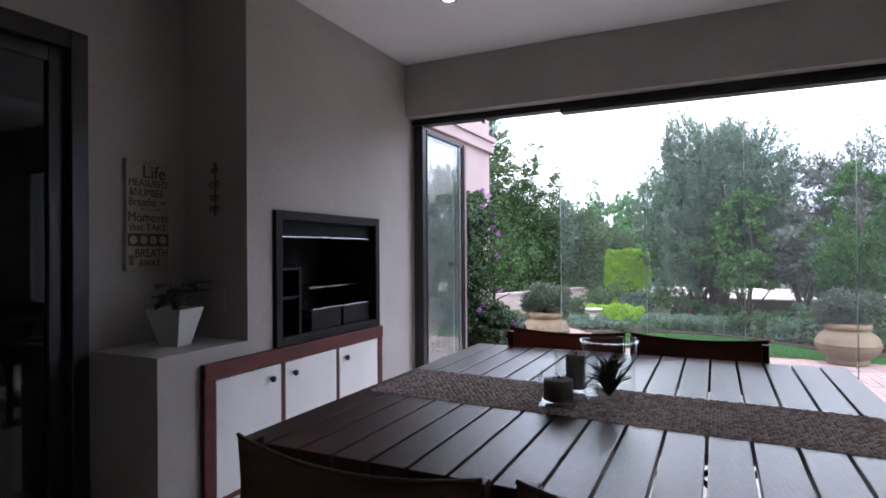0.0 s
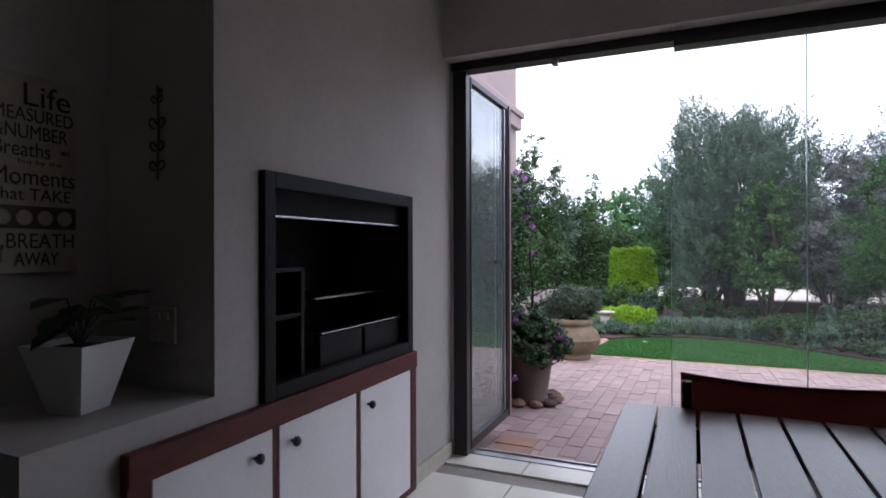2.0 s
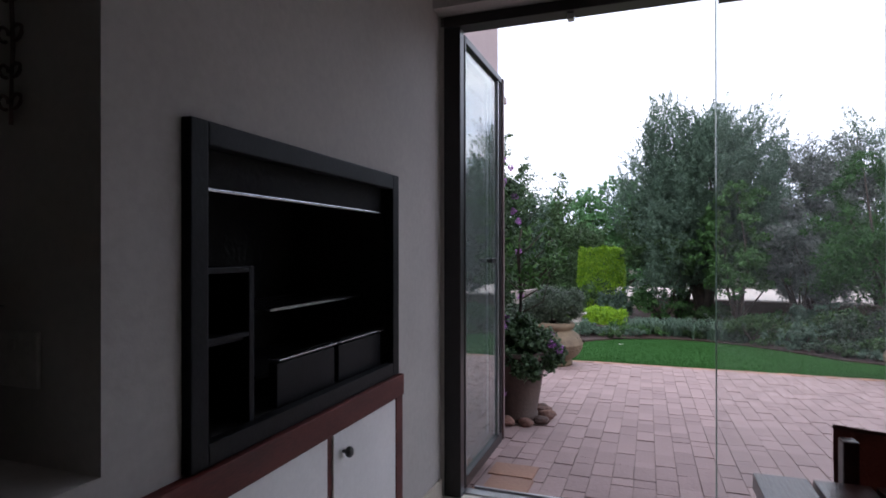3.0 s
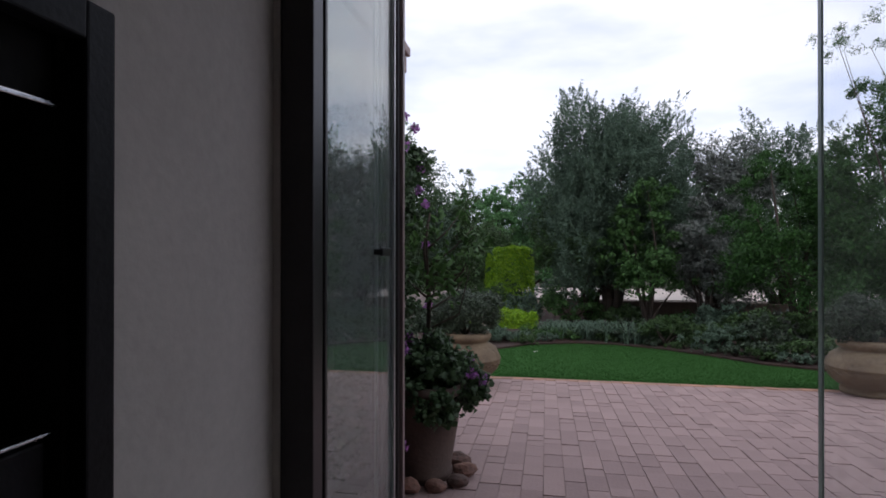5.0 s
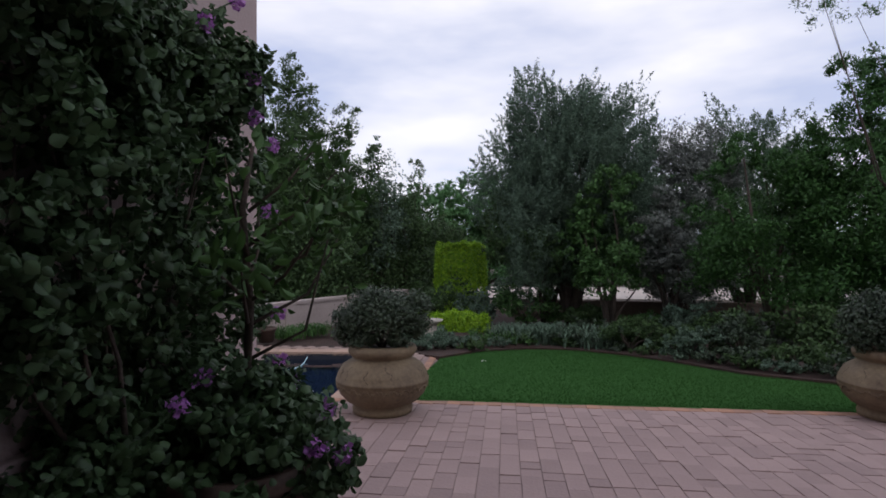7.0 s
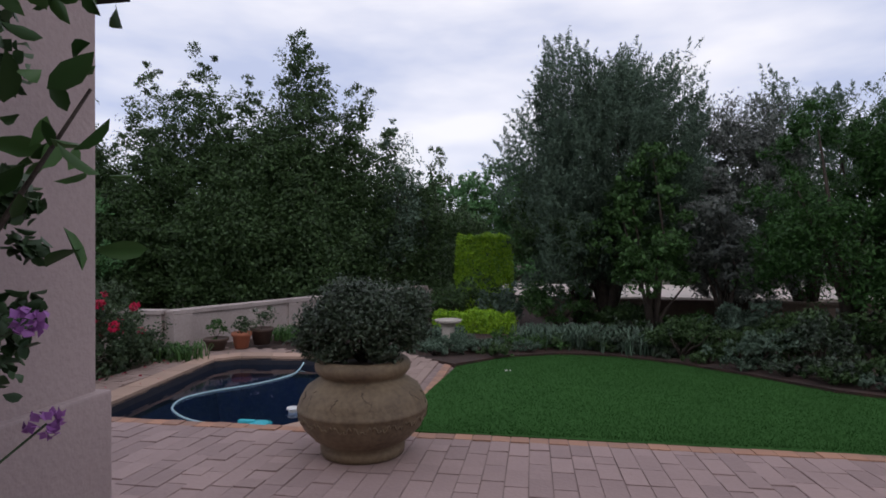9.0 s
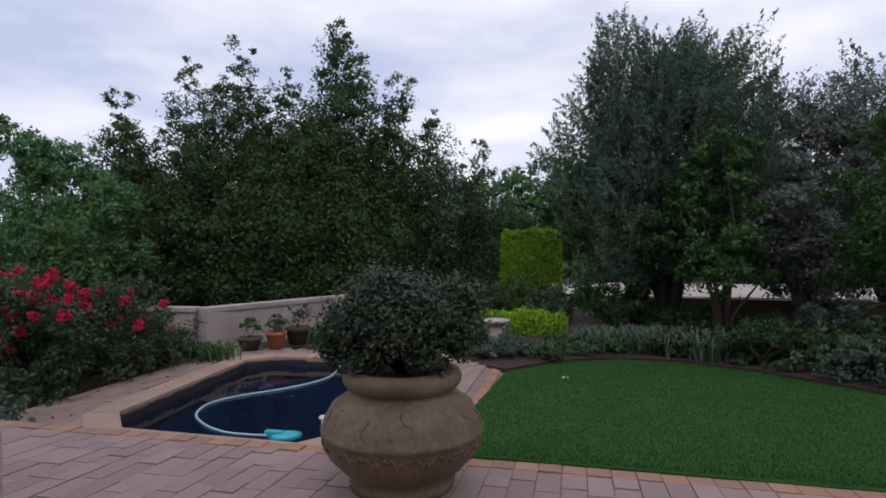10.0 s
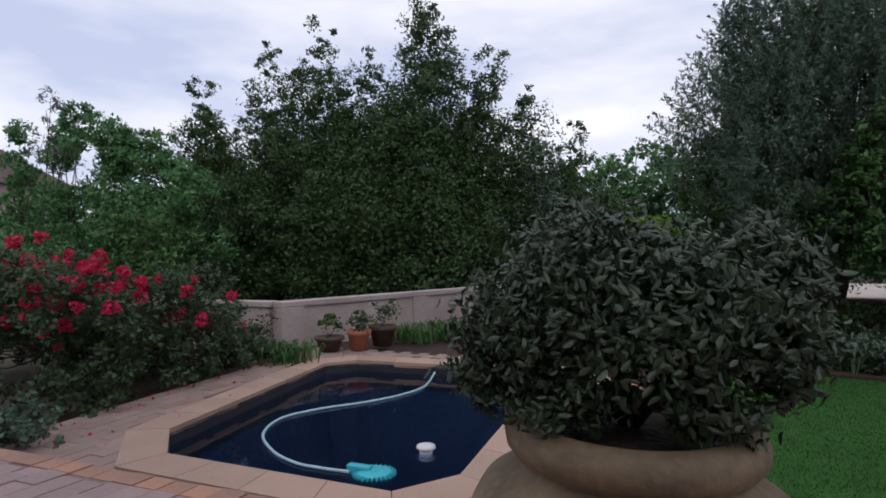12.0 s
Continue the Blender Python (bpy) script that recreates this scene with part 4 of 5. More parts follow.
def lawn():
    edge = [(-2.40, 9.24), (5.2, 9.24), (5.2, 9.8), (3.6, 10.3), (2.2, 11.0), (1.5, 11.65), (1.1, 12.7), (0.5, 13.85), (-0.2, 14.55), (-1.0, 14.65), (-1.85, 14.0), (-2.40, 12.75)]
    tagged(part("lawn", prism(edge, -1.05, lawn_z), LAWN), "short mown green lawn", "lawn", kind="structure")
    n = 180000
    x, y = rng.uniform(-2.4, 5.2, n), 9.24 + rng.random(n) ** 1.3 * 5.45
    inside = np.zeros(n, bool)
    for (xa, ya), (xb, yb) in zip(edge, edge[1:] + edge[:1]):
        if ya != yb:
            hit = ((ya > y) != (yb > y)) & (x < (xb - xa) * (y - ya) / (yb - ya) + xa)
            inside ^= hit
    x, y = x[inside], y[inside]
    z = -0.315 - 0.085 * (y - 9.15) - 0.006 * np.maximum(0, x)
    p = np.stack([x, y, z + 0.008], axis=1)
    ob = leaf_mesh("grass", p, 0.017, GRASS, None, aspect=0.22, lift=(0, 0, 1.4, 0.8))
    tagged(ob, "short green lawn grass blades", "grass", kind="stuff")


lawn()
bmb = prism([(-6.9, 13.7), (-3.2, 13.7), (-2.42, 12.77), (-1.86, 14.02), (-1.0, 14.67), (-0.2, 14.57), (0.5, 13.87), (1.1, 12.72), (1.5, 11.67), (2.2, 11.02), (3.6, 10.32), (5.2, 9.82), (9, 9.6), (9, 22), (-8, 22)],
            -1.3, lambda x, y: lawn_z(x, y) + 0.03 if y < 15 else -0.80)
tagged(part("flower_bed", bmb, MULCH), "brown mulched planting bed round the lawn", "flower bed", kind="structure")
deckpoly = [(-2.42, 9.16), (-2.42, 12.95), (-3.2, 13.66), (-6.42, 13.66), (-6.42, 9.16)]


# ==== garden walls, drive, distance ====
def garden_wall(x0, y0, x1, y1, z0, zt, material, label, pillars=True, cap=0.03):
    d = Vector((x1 - x0, y1 - y0, 0))
    L = d.length
    m = Matrix.Translation((x0, y0, 0)) @ Matrix.Rotation(math.atan2(d.y, d.x), 4, "Z")
    ob = root("garden_wall", x0, y0, z0, label, "garden wall", kind="structure")
    for nm, bm in (("wall_face", box(0, L, -0.09, 0.09, z0, zt - 0.07)), ("capping", box(-0.02, L + 0.02, -0.09 - cap, 0.09 + cap, zt - 0.069, zt, 0.008)), ("plinth", box(0, L, -0.115, 0.115, z0, z0 + 0.18, 0.005))):
        bmesh.ops.transform(bm, matrix=m, verts=bm.verts)
        part(nm, bm, material, ob)
    if pillars:
        for k in range(int(L / 2.3) + 1):
            bm = box(k * 2.3 - 0.02, k * 2.3 + 0.3, -0.12, 0.12, z0, zt - 0.071, 0.005)
            bmesh.ops.transform(bm, matrix=m, verts=bm.verts)
            part("pillar", bm, material, ob)


garden_wall(-6.95, 13.55, -4.2, 19.9, -1.0, -0.06, GWALL, "low pinkish plastered garden wall behind the pool")
garden_wall(-10.6, 13.1, -7.1, 13.6, -1.0, -0.06, GWALL, "low pinkish plastered garden wall behind the roses")
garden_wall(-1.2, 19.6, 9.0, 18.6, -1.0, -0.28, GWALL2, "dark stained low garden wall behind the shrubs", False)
tagged(part("road", box(-6, 14, 21.5, 27, -1.0, -0.42), ROAD), "pale gravel drive beyond the garden", "road", kind="structure")


# ==== urns and pots ====
def urn(x, y, z, label):
    ob = root("garden_urn", x, y, z, label, "urn", "large urns on the terrace")
    prof = [(0.20, 0), (0.235, 0.012), (0.24, 0.05), (0.225, 0.075), (0.28, 0.11), (0.335, 0.17), (0.36, 0.235), (0.362, 0.262), (0.368, 0.268), (0.368, 0.282), (0.362, 0.288), (0.355, 0.32), (0.32, 0.385), (0.268, 0.42), (0.238, 0.438),
            (0.232, 0.45), (0.25, 0.462), (0.268, 0.485), (0.272, 0.51), (0.262, 0.535), (0.24, 0.548), (0.215, 0.54), (0.205, 0.50), (0.02, 0.49)]
    prof = [(r * 1.0, h * 0.99) for r, h in prof]
    part("body", lathe([(r, z + h) for r, h in prof], x, y, 64, wobble=0.006), URN, ob, smooth=True)
    part("soil", lathe([(0.205, z + 0.492), (0.12, z + 0.512), (0.01, z + 0.515)], x, y, 24), SOIL, ob)
    bm = None
    for i in range(44):
        a = i * 2 * math.pi / 44
        pts = []
        for k in range(6):
            b = a + k * 0.025
            hh = 0.232 + 0.018 * math.sin(k * 1.25 + (i % 2) * 3.1)
            pts.append((x + (0.352 + (hh - 0.2) * 0.22) * math.cos(b), y + (0.352 + (hh - 0.2) * 0.22) * math.sin(b), z + hh - 0.006))
        bm = tube(pts, 0.0045, 5, bm)
    part("relief_band", bm, URN, ob, "raised scroll band", smooth=True)
    # hairline cracks and joined cracks in the shoulder
    bm = None
    for i in range(12):
        a, h = i * 0.52 + random.uniform(-0.2, 0.2), random.uniform(0.36, 0.405)
        pts, wide = [], random.uniform(0.0016, 0.0036)
        for k in range(random.choice((5, 8, 11))):
            r = np.interp(h, [0.285, 0.317, 0.381, 0.416], [0.362, 0.355, 0.320, 0.268])
            pts.append((x + r * math.cos(a), y + r * math.sin(a), z + h))
            a += random.uniform(-0.07, 0.07)
            h = max(0.292, h - random.uniform(0.004, 0.018))
        part("crack", tube(pts, [wide * (1 - 0.1 * k) for k in range(len(pts))], 5), SOIL, ob)
    return ob


def shrub_in_urn(x, y, z, n=24000):
    bl = [(-0.08, 0, 0.33, 0.20, 0.22, 0.14), (-0.24, 0, 0.22, 0.15, 0.2, 0.13), (0.2, 0, 0.30, 0.2, 0.2, 0.12), (0.29, 0.03, 0.40, 0.09, 0.1, 0.08), (0, 0.15, 0.30, 0.22, 0.16, 0.14),
          (0, -0.14, 0.26, 0.22, 0.14, 0.13), (-0.29, -0.05, 0.12, 0.09, 0.12, 0.08), (0.31, 0, 0.2, 0.09, 0.12, 0.09), (-0.1, 0.05, 0.44, 0.1, 0.1, 0.05), (-0.12, -0.18, 0.10, 0.1, 0.08, 0.06), (0.17, -0.15, 0.11, 0.09, 0.08, 0.06)]
    tree("potted_shrub", x, y, z, [tuple(v * 0.93 for v in b) for b in bl], n, 0.0245, L_SHRUB, "dense dark glossy-leaved shrub growing in an urn", "shrub", 0.012, 0.3, 0.44, "shrubs in the urns", inner=0.22, fine=True, stems=9, per=26)


UX, UY = -2.395, 8.7
UZ = terrace_z(UY) + 0.002
urn(UX, UY, UZ, "large weathered brown round urn with a scroll band")
shrub_in_urn(UX, UY, UZ + 0.50)
VX, VY = 1.55, 8.98
VZ = terrace_z(VY) + 0.002
urn(VX, VY, VZ, "large weathered brown round urn by the lawn")
shrub_in_urn(VX, VY, VZ + 0.50)


def tall_pot():
    x, y = -2.25, 5.92
    z = terrace_z(y) + 0.002
    ob = root("tall_round_pot", x, y, z, "tall dark brown tapered pot with overgrown rim", "plant pot")
    part("body", lathe([(0.15, z), (0.165, z + 0.01), (0.172, z + 0.05), (0.162, z + 0.06), (0.23, z + 0.48), (0.25, z + 0.49), (0.252, z + 0.54), (0.225, z + 0.545), (0.215, z + 0.50), (0.02, z + 0.49)], x, y, 40), DARKPOT, ob, smooth=True)
    part("soil", lathe([(0.215, z + 0.495), (0.02, z + 0.51)], x, y, 20), SOIL, ob)
    zz = z + 0.5
    ob = root("trailing_geranium", x, y, zz, "trailing ivy geranium spilling over a tall pot", "plant")
    bl = [(x + dx, y + dy, zz + dz, r, r, r * 0.8) for dx, dy, dz, r in ((0.13, -0.05, 0.07, 0.17), (-0.1, -0.14, 0.05, 0.16), (0.05, 0.12, 0.10, 0.18), (-0.14, 0.1, 0.1, 0.16), (0.2, 0.05, 0.0, 0.15), (0.12, -0.2, -0.03, 0.13), (0.02, 0.0, 0.16, 0.16))]
    leaf_mesh("foliage", cloud(bl, 9000, 0.24), 0.032, L_IVY, ob, aspect=0.85, fine=True)
    plant_stems((x, y, zz), bl, 0.006, "stemwork", ob)
    for q in ((0.25, 0.12, 0.16), (0.3, -0.12, 0.12), (0.1, 0.2, 0.22), (0.34, 0.0, 0.06)):
        flower_head("flower", x + q[0], y + q[1], zz + q[2], 0.034, PETAL_P, ob)
    # the slim standard tree in the same pot
    ob = root("slim_citrus_tree", x, y, zz, "slim young citrus tree growing from a tall pot", "tree")
    part("trunk", tube([(x + 0.02, y + 0.03, zz), (x + 0.03, y + 0.04, zz + 0.5), (x + 0.0, y + 0.05, zz + 0.8), (x + 0.03, y + 0.06, zz + 1.0)], [0.017, 0.014, 0.011, 0.006], 8), BARK, ob, smooth=True)
    bm = None
    ends = []
    for a, r, h0, h1 in ((0.1, 0.42, 0.45, 0.72), (0.9, 0.5, 0.6, 0.85), (-0.5, 0.4, 0.7, 0.95), (1.8, 0.4, 0.8, 1.1), (3.0, 0.3, 0.7, 1.0), (0.3, 0.35, 0.95, 1.25), (-1.2, 0.36, 0.6, 0.85), (-1.4, 0.3, 0.9, 1.25), (0.6, 0.3, 1.1, 1.4), (-0.2, 0.48, 0.8, 1.02)):
        r, h0, h1 = r * 0.78, h0 * 0.72, h1 * 0.74
        e = (x + 0.02 + r * math.cos(a), y + 0.05 + r * math.sin(a), zz + h1)
        e = (min(e[0], -1.97), min(e[1], 6.2), max(e[2], 1.08) if e[1] > 5.98 else e[2])
        bm = tube([(x + 0.02, y + 0.05, zz + h0), (x + 0.02 + 0.55 * r * math.cos(a), y + 0.05 + 0.55 * r * math.sin(a), zz + h0 + 0.45 * (h1 - h0)), e], [0.007, 0.005, 0.002], 6, bm)
        ends.append((*e, 0.11, 0.11, 0.12))
        ends.append((e[0] - 0.3 * r * math.cos(a), e[1] - 0.3 * r * math.sin(a), e[2] - 0.08, 0.13, 0.13, 0.11))
    part("branchwork", bm, BARK, ob, smooth=True)
    leaf_mesh("crown", cloud(ends, 420, 0.34, per=6), 0.05, L_GREEN, ob, aspect=0.45, fine=True)
    for i in range(7):
        a = -2.3 + i * 0.62
        r = random.uniform(0.045, 0.07)
        bm = bmesh.new()
        bmesh.ops.create_icosphere(bm, subdivisions=2, radius=r)
        cx, cy = x + 0.245 * math.cos(a), y + 0.245 * math.sin(a)
        for v in bm.verts:
            k = 1 + 0.45 * noise.noise(v.co * 14 + Vector((i * 3.1, 0, 0)))
            v.co = Vector((cx, cy, terrace_z(cy) + r * 0.62)) + Vector((v.co.x * k * 1.2, v.co.y * k, v.co.z * k * 0.72))
        rk = part("rock", bm, ROCK)
        tagged(rk, "rough reddish-brown rock at the foot of a pot", "rock", "rocks round the pot")


def flower_head(name, x, y, z, r, material, parent, petals=46):
    d = rng.normal(size=(petals, 3))
    d /= np.linalg.norm(d, axis=1)[:, None]
    leaf_mesh(name, np.array((x, y, z)) + d * r * rng.uniform(0.5, 1, petals)[:, None], r * 0.62, material, parent, aspect=0.8)


tall_pot()


def creeper():
    ob = root("climbing_creeper", -2.5, 5.9, -0.2, "dense dark green flowering creeper against the house wall", "climbing plant")
    bl = []
    for i in range(46):
        y = random.uniform(5.35, 6.45)
        h = random.uniform(-0.1, 1.66 + 0.1 * math.sin(9 * y)) if i > 8 else 1.5 + random.uniform(0, 0.18)
        bl.append((-2.52 + random.uniform(-0.05, 0.06), y, h, 0.15, 0.19, 0.2))
    leaf_mesh("foliage", cloud(bl, 44000, 0.2, inner=0.25), 0.032, L_IVY, ob, aspect=0.8, fine=True)
    plant_stems((-2.5, 5.8, -0.2), bl[:16], 0.012, "stemwork", ob, 0.05)
    for y, z, x in ((5.95, 1.72, -2.36), (6.1, 1.85, -2.34), (6.22, 1.62, -2.33), (6.3, 1.5, -2.36), (6.42, 1.42, -2.34), (6.36, 1.15, -2.33), (5.7, 0.58, -2.3), (5.85, 0.62, -2.32), (6.45, 0.75, -2.33), (6.5, 0.55, -2.34), (6.0, 1.9, -2.38), (5.6, 0.1, -2.28)):
        flower_head("flower", x, y, z, 0.032, PETAL_P, ob)
        part("flower_stalk", tube([(x, y, z), (x - 0.05, y - 0.08, z - 0.07), (x - 0.09, y - 0.12, z - 0.16)], 0.0025, 5), L_IVY, ob)


creeper()
ob = root("doormat", -1.62, 4.36, terrace_z(4.36), "black half-round rubber doormat on the pavers", "doormat")
mp = [(-1.92 + 0.0, 4.22)] + [(-1.62 + 0.31 * math.cos(a), 4.22 + 0.18 * math.sin(a)) for a in (math.pi - k * math.pi / 14 for k in range(15))]
part("mat_base", prism(mp[1:], terrace_z(4.2) - 0.012, lambda x, y: terrace_z(y) + 0.012), MAT_RUBBER, ob)
for k in range(3):
    s = 1 - 0.25 * k
    part("rib", tube([(-1.62 + 0.29 * s * math.cos(a), 4.23 + 0.16 * s * math.sin(a), terrace_z(4.23 + 0.16 * s * math.sin(a)) + 0.014) for a in (k2 * math.pi / 12 for k2 in range(13))], 0.006, 5), MAT_RUBBER, ob)


def bird_bath():
    x, y = -2.78, 14.6
    z = lawn_z(x, y) + 0.03
    ob = root("bird_bath", x, y, z, "small pale stone bird bath on a pedestal", "bird bath")
    part("pedestal", lathe([(0.15, z), (0.15, z + 0.04), (0.11, z + 0.06), (0.105, z + 0.38), (0.13, z + 0.41)], x, y, 24), STONE, ob)
    part("bowl", lathe([(0.10, z + 0.41), (0.2, z + 0.45), (0.225, z + 0.49), (0.2, z + 0.495), (0.15, z + 0.465), (0.01, z + 0.455)], x, y, 32), STONE, ob, smooth=True)


bird_bath()


def small_pot(x, y, r, h, leafmat, flower, label, material=TERRA, s=0.18):
    z = -0.62
    ob = root("terracotta_pot", x, y, z, label, "plant pot", "pots by the garden wall")
    part("body", lathe([(r * 0.7, z), (r * 0.95, z + h * 0.78), (r * 1.08, z + h * 0.8), (r * 1.08, z + h), (r * 0.95, z + h), (r * 0.9, z + h * 0.88), (0.01, z + h * 0.87)], x, y, 28), material, ob, smooth=True)
    p = tree("small_pot_plant", x, y, z + h * 0.88, [(0, 0, s * 0.6, s, s, s * 0.7), (s * 0.4, 0, s, s * 0.6, s * 0.6, s * 0.5), (-s * 0.4, 0.02, s * 0.9, s * 0.6, s * 0.6, s * 0.6)], 420, 0.045, leafmat, "small bushy plant growing in a pot", "plant", 0.006, 0.3, 0.5, "plants in the wall pots")
    if flower:
        for k in range(6):
            flower_head("flower", x + random.uniform(-s, s), y + random.uniform(-0.1, 0.1), z + h + s * random.uniform(0.8, 1.7), 0.02, flower, p, 20)


small_pot(-6.12, 13.44, 0.17, 0.17, L_GREEN, None, "wide dark brown bowl pot by the garden wall", DARKPOT)
small_pot(-5.80, 13.60, 0.14, 0.24, L_ROSE, None, "bright terracotta pot by the garden wall")
small_pot(-5.66, 13.97, 0.17, 0.26, L_ROSE, PETAL_W, "dark terracotta pot with white flowers by the garden wall", DARKPOT, 0.22)


# ==== hedges, shrubs, grasses ====
def clipped(name, x0, x1, y0, y1, z0, z1, n, label, size=0.06):
    ob = root(name, (x0 + x1) / 2, (y0 + y1) / 2, z0, label, "hedge")
    p = rng.uniform((x0, y0, z0), (x1, y1, z1), (n, 3))
    side = rng.integers(0, 4, n)
    p[side == 0, 1] = y0 + rng.normal(0, 0.02, (side == 0).sum())
    p[side == 1, 2] = z1 + rng.normal(0, 0.025, (side == 1).sum())
    p[side == 2, 0] = np.where(rng.random((side == 2).sum()) < 0.5, x0, x1) + rng.normal(0, 0.02, (side == 2).sum())
    up = np.clip((p[:, 2] - z0) / (z1 - z0), 0, 1)[:, None] ** 7
    mid = np.array(((x0 + x1) / 2, (y0 + y1) / 2))
    p[:, :2] = mid + (p[:, :2] - mid) * (1 - 0.09 * up) + rng.normal(size=(n, 2)) * 0.012
    p[:, 2] += 0.03 * np.sin(p[:, 0] * 7) + 0.02 * np.sin(p[:, 0] * 17 + 1)
    face = np.zeros((n, 3))
    face[side == 0] = (0, -1, 0.5)
    face[side == 1] = (0, -0.1, 1)
    face[side >= 2] = (0, -0.3, 0.8)
    face[side == 2, 0] = np.sign(p[side == 2, 0] - mid[0])
    leaf_mesh("foliage", np.hstack([p, face + rng.normal(size=(n, 3)) * 0.45]), size, L_LIME, ob, aspect=0.6)
    plant_stems(((x0 + x1) / 2, (y0 + y1) / 2, z0), [(random.uniform(x0, x1), random.uniform(y0, y1), z1 - 0.1, 1, 1, 1) for k in range(10)], 0.02, "stemwork", ob)


clipped("clipped_topiary", -3.28, -1.95, 19.2, 20.1, -0.85, 1.18, 24000, "tall square clipped lime-green hedge")
clipped("low_hedge", -3.3, -1.80, 16.2, 16.75, -0.86, -0.36, 9000, "low clipped lime-green hedge beside the lawn")


def bush(name, x, y, z, w, d, h, n, size, material, label, aspect=0.5, clump=0.2, category="shrub", lumps=7, group=""):
    bl = []
    for k in range(lumps):
        a = random.uniform(0, 6.28)
        r = random.uniform(0.2, 0.62)
        s = random.uniform(0.36, 0.55)
        bl.append((w * r * math.cos(a), d * r * math.sin(a), h * random.uniform(0.32, 0.72), w * s, d * s, h * s * 0.62))
    return tree(name, x, y, z, bl, n, size, material, label, category, 0.02 + 0.012 * h, clump, aspect, group)


for x, y, w, d, h, m, lab in ((-3.2, 18.2, 1.0, 0.8, 1.1, L_DARK, "dark green shrub behind the low hedge"), (-2.0, 18.0, 1.0, 0.7, 1.2, L_OLIVE, "grey-green shrub under the topiary"), (-0.9, 17.6, 0.9, 0.7, 1.1, L_GREEN, "mid-green shrub behind the lawn"),
                              (0.2, 17.3, 0.9, 0.7, 0.6, L_DARK, "dark green shrub behind the lawn"), (1.3, 16.4, 0.9, 0.7, 0.6, L_GREEN, "mid-green shrub by the stained wall"), (2.3, 15.6, 0.9, 0.7, 0.85, L_OLIVE, "grey-green shrub in the mulched bed"),
                              (2.2, 13.9, 0.8, 0.6, 0.8, L_DARK, "dark low shrub in the mulched bed"), (3.2, 13.2, 0.9, 0.7, 0.9, L_DARK, "dark low shrub in the mulched bed"), (4.2, 12.3, 1.0, 0.8, 0.9, L_GREEN, "mid-green low shrub in the bed"), (5.2, 11.6, 1.0, 0.8, 0.9, L_DARK, "dark low shrub in the bed"),
                              (1.2, 14.6, 0.7, 0.5, 0.6, L_DARK, "dark low shrub in the mulched bed"), (3.4, 15.0, 0.9, 0.6, 0.9, L_SILVER, "silvery shrub in the mulched bed"),
                              (-4.35, 15.3, 0.5, 0.5, 0.75, L_SHRUB, "round dark clipped shrub near the pool"), (-3.9, 16.6, 0.7, 0.6, 0.8, L_DARK, "dark shrub near the garden wall")):
    bush("garden_shrub", x, y, -0.85 if y > 14 else -0.68, w, d, h, 3600, 0.075, m, lab)
for k, (x, y) in enumerate(((-1.3, 14.85), (-0.2, 14.75), (0.6, 14.0), (1.2, 13.0), (1.6, 12.05), (2.1, 11.45), (2.7, 11.1), (3.4, 10.75), (4.1, 10.6), (0.4, 14.5), (1.4, 13.8), (2.0, 13.1), (2.9, 12.4), (-0.8, 15.4), (0.2, 15.6), (1.0, 15.3), (5.0, 10.5))):
    bush("border_plant", x + 0.08, y + 0.16, lawn_z(x, y) + 0.02, 0.42 + 0.12 * (k * 7 % 4), 0.4, 0.28 + 0.13 * (k * 5 % 4), 2200, 0.055, (L_DARK, L_SHRUB, L_DARK, L_OLIVE, L_SHRUB)[k % 5], "low leafy border plant along the lawn edge", group="plants along the lawn")
for k, (x, y) in enumerate(((-2.1, 13.75), (-1.6, 14.4), (-1.1, 14.8), (-0.5, 14.8), (0.05, 14.6), (0.45, 14.15), (0.8, 13.55), (1.1, 13.0), (1.32, 12.45), (1.55, 11.9), (1.85, 11.5), (2.3, 11.15), (2.9, 10.85), (3.6, 10.5), (4.3, 10.3))):
    bush("ground_cover", x + 0.1, y + 0.1, lawn_z(x, y) + 0.01, 0.36, 0.24, 0.2, 1300, 0.045, (L_DARK, L_OLIVE, L_SHRUB)[k % 3], "low dark ground cover creeping over the lawn edge", category="ground cover", group="ground cover along the lawn")
bush("ground_cover", -2.9, 15.2, -0.85, 0.95, 0.75, 0.35, 3200, 0.06, L_OLIVE, "blue-green ground cover round the bird bath", category="ground cover")
bush("ground_cover", -2.35, 14.25, -0.75, 0.6, 0.4, 0.3, 2600, 0.05, L_OLIVE, "blue-green ground cover behind the lawn", category="ground cover")
bush("ground_cover", -2.85, 13.75, -0.70, 0.5, 0.35, 0.3, 2000, 0.05, L_OLIVE, "blue-green ground cover beside the brick path", category="ground cover")
bush("ground_cover", -1.5, 15.0, -0.80, 0.7, 0.35, 0.3, 2600, 0.05, L_GREEN, "mid-green ground cover behind the lawn", category="ground cover")
bush("ground_cover", -3.3, 14.3, -0.80, 0.6, 0.5, 0.28, 1800, 0.06, L_OLIVE, "blue-green ground cover near the pool", category="ground cover")
bush("ground_cover", -6.35, 9.82, -0.66, 0.6, 0.33, 0.34, 2600, 0.045, L_OLIVE, "blue-green low herb bush at the terrace edge", category="ground cover")
bush("ground_cover", -7.3, 10.0, -0.66, 0.6, 0.5, 0.4, 2200, 0.05, L_OLIVE, "blue-green low herb bush under the roses", category="ground cover")


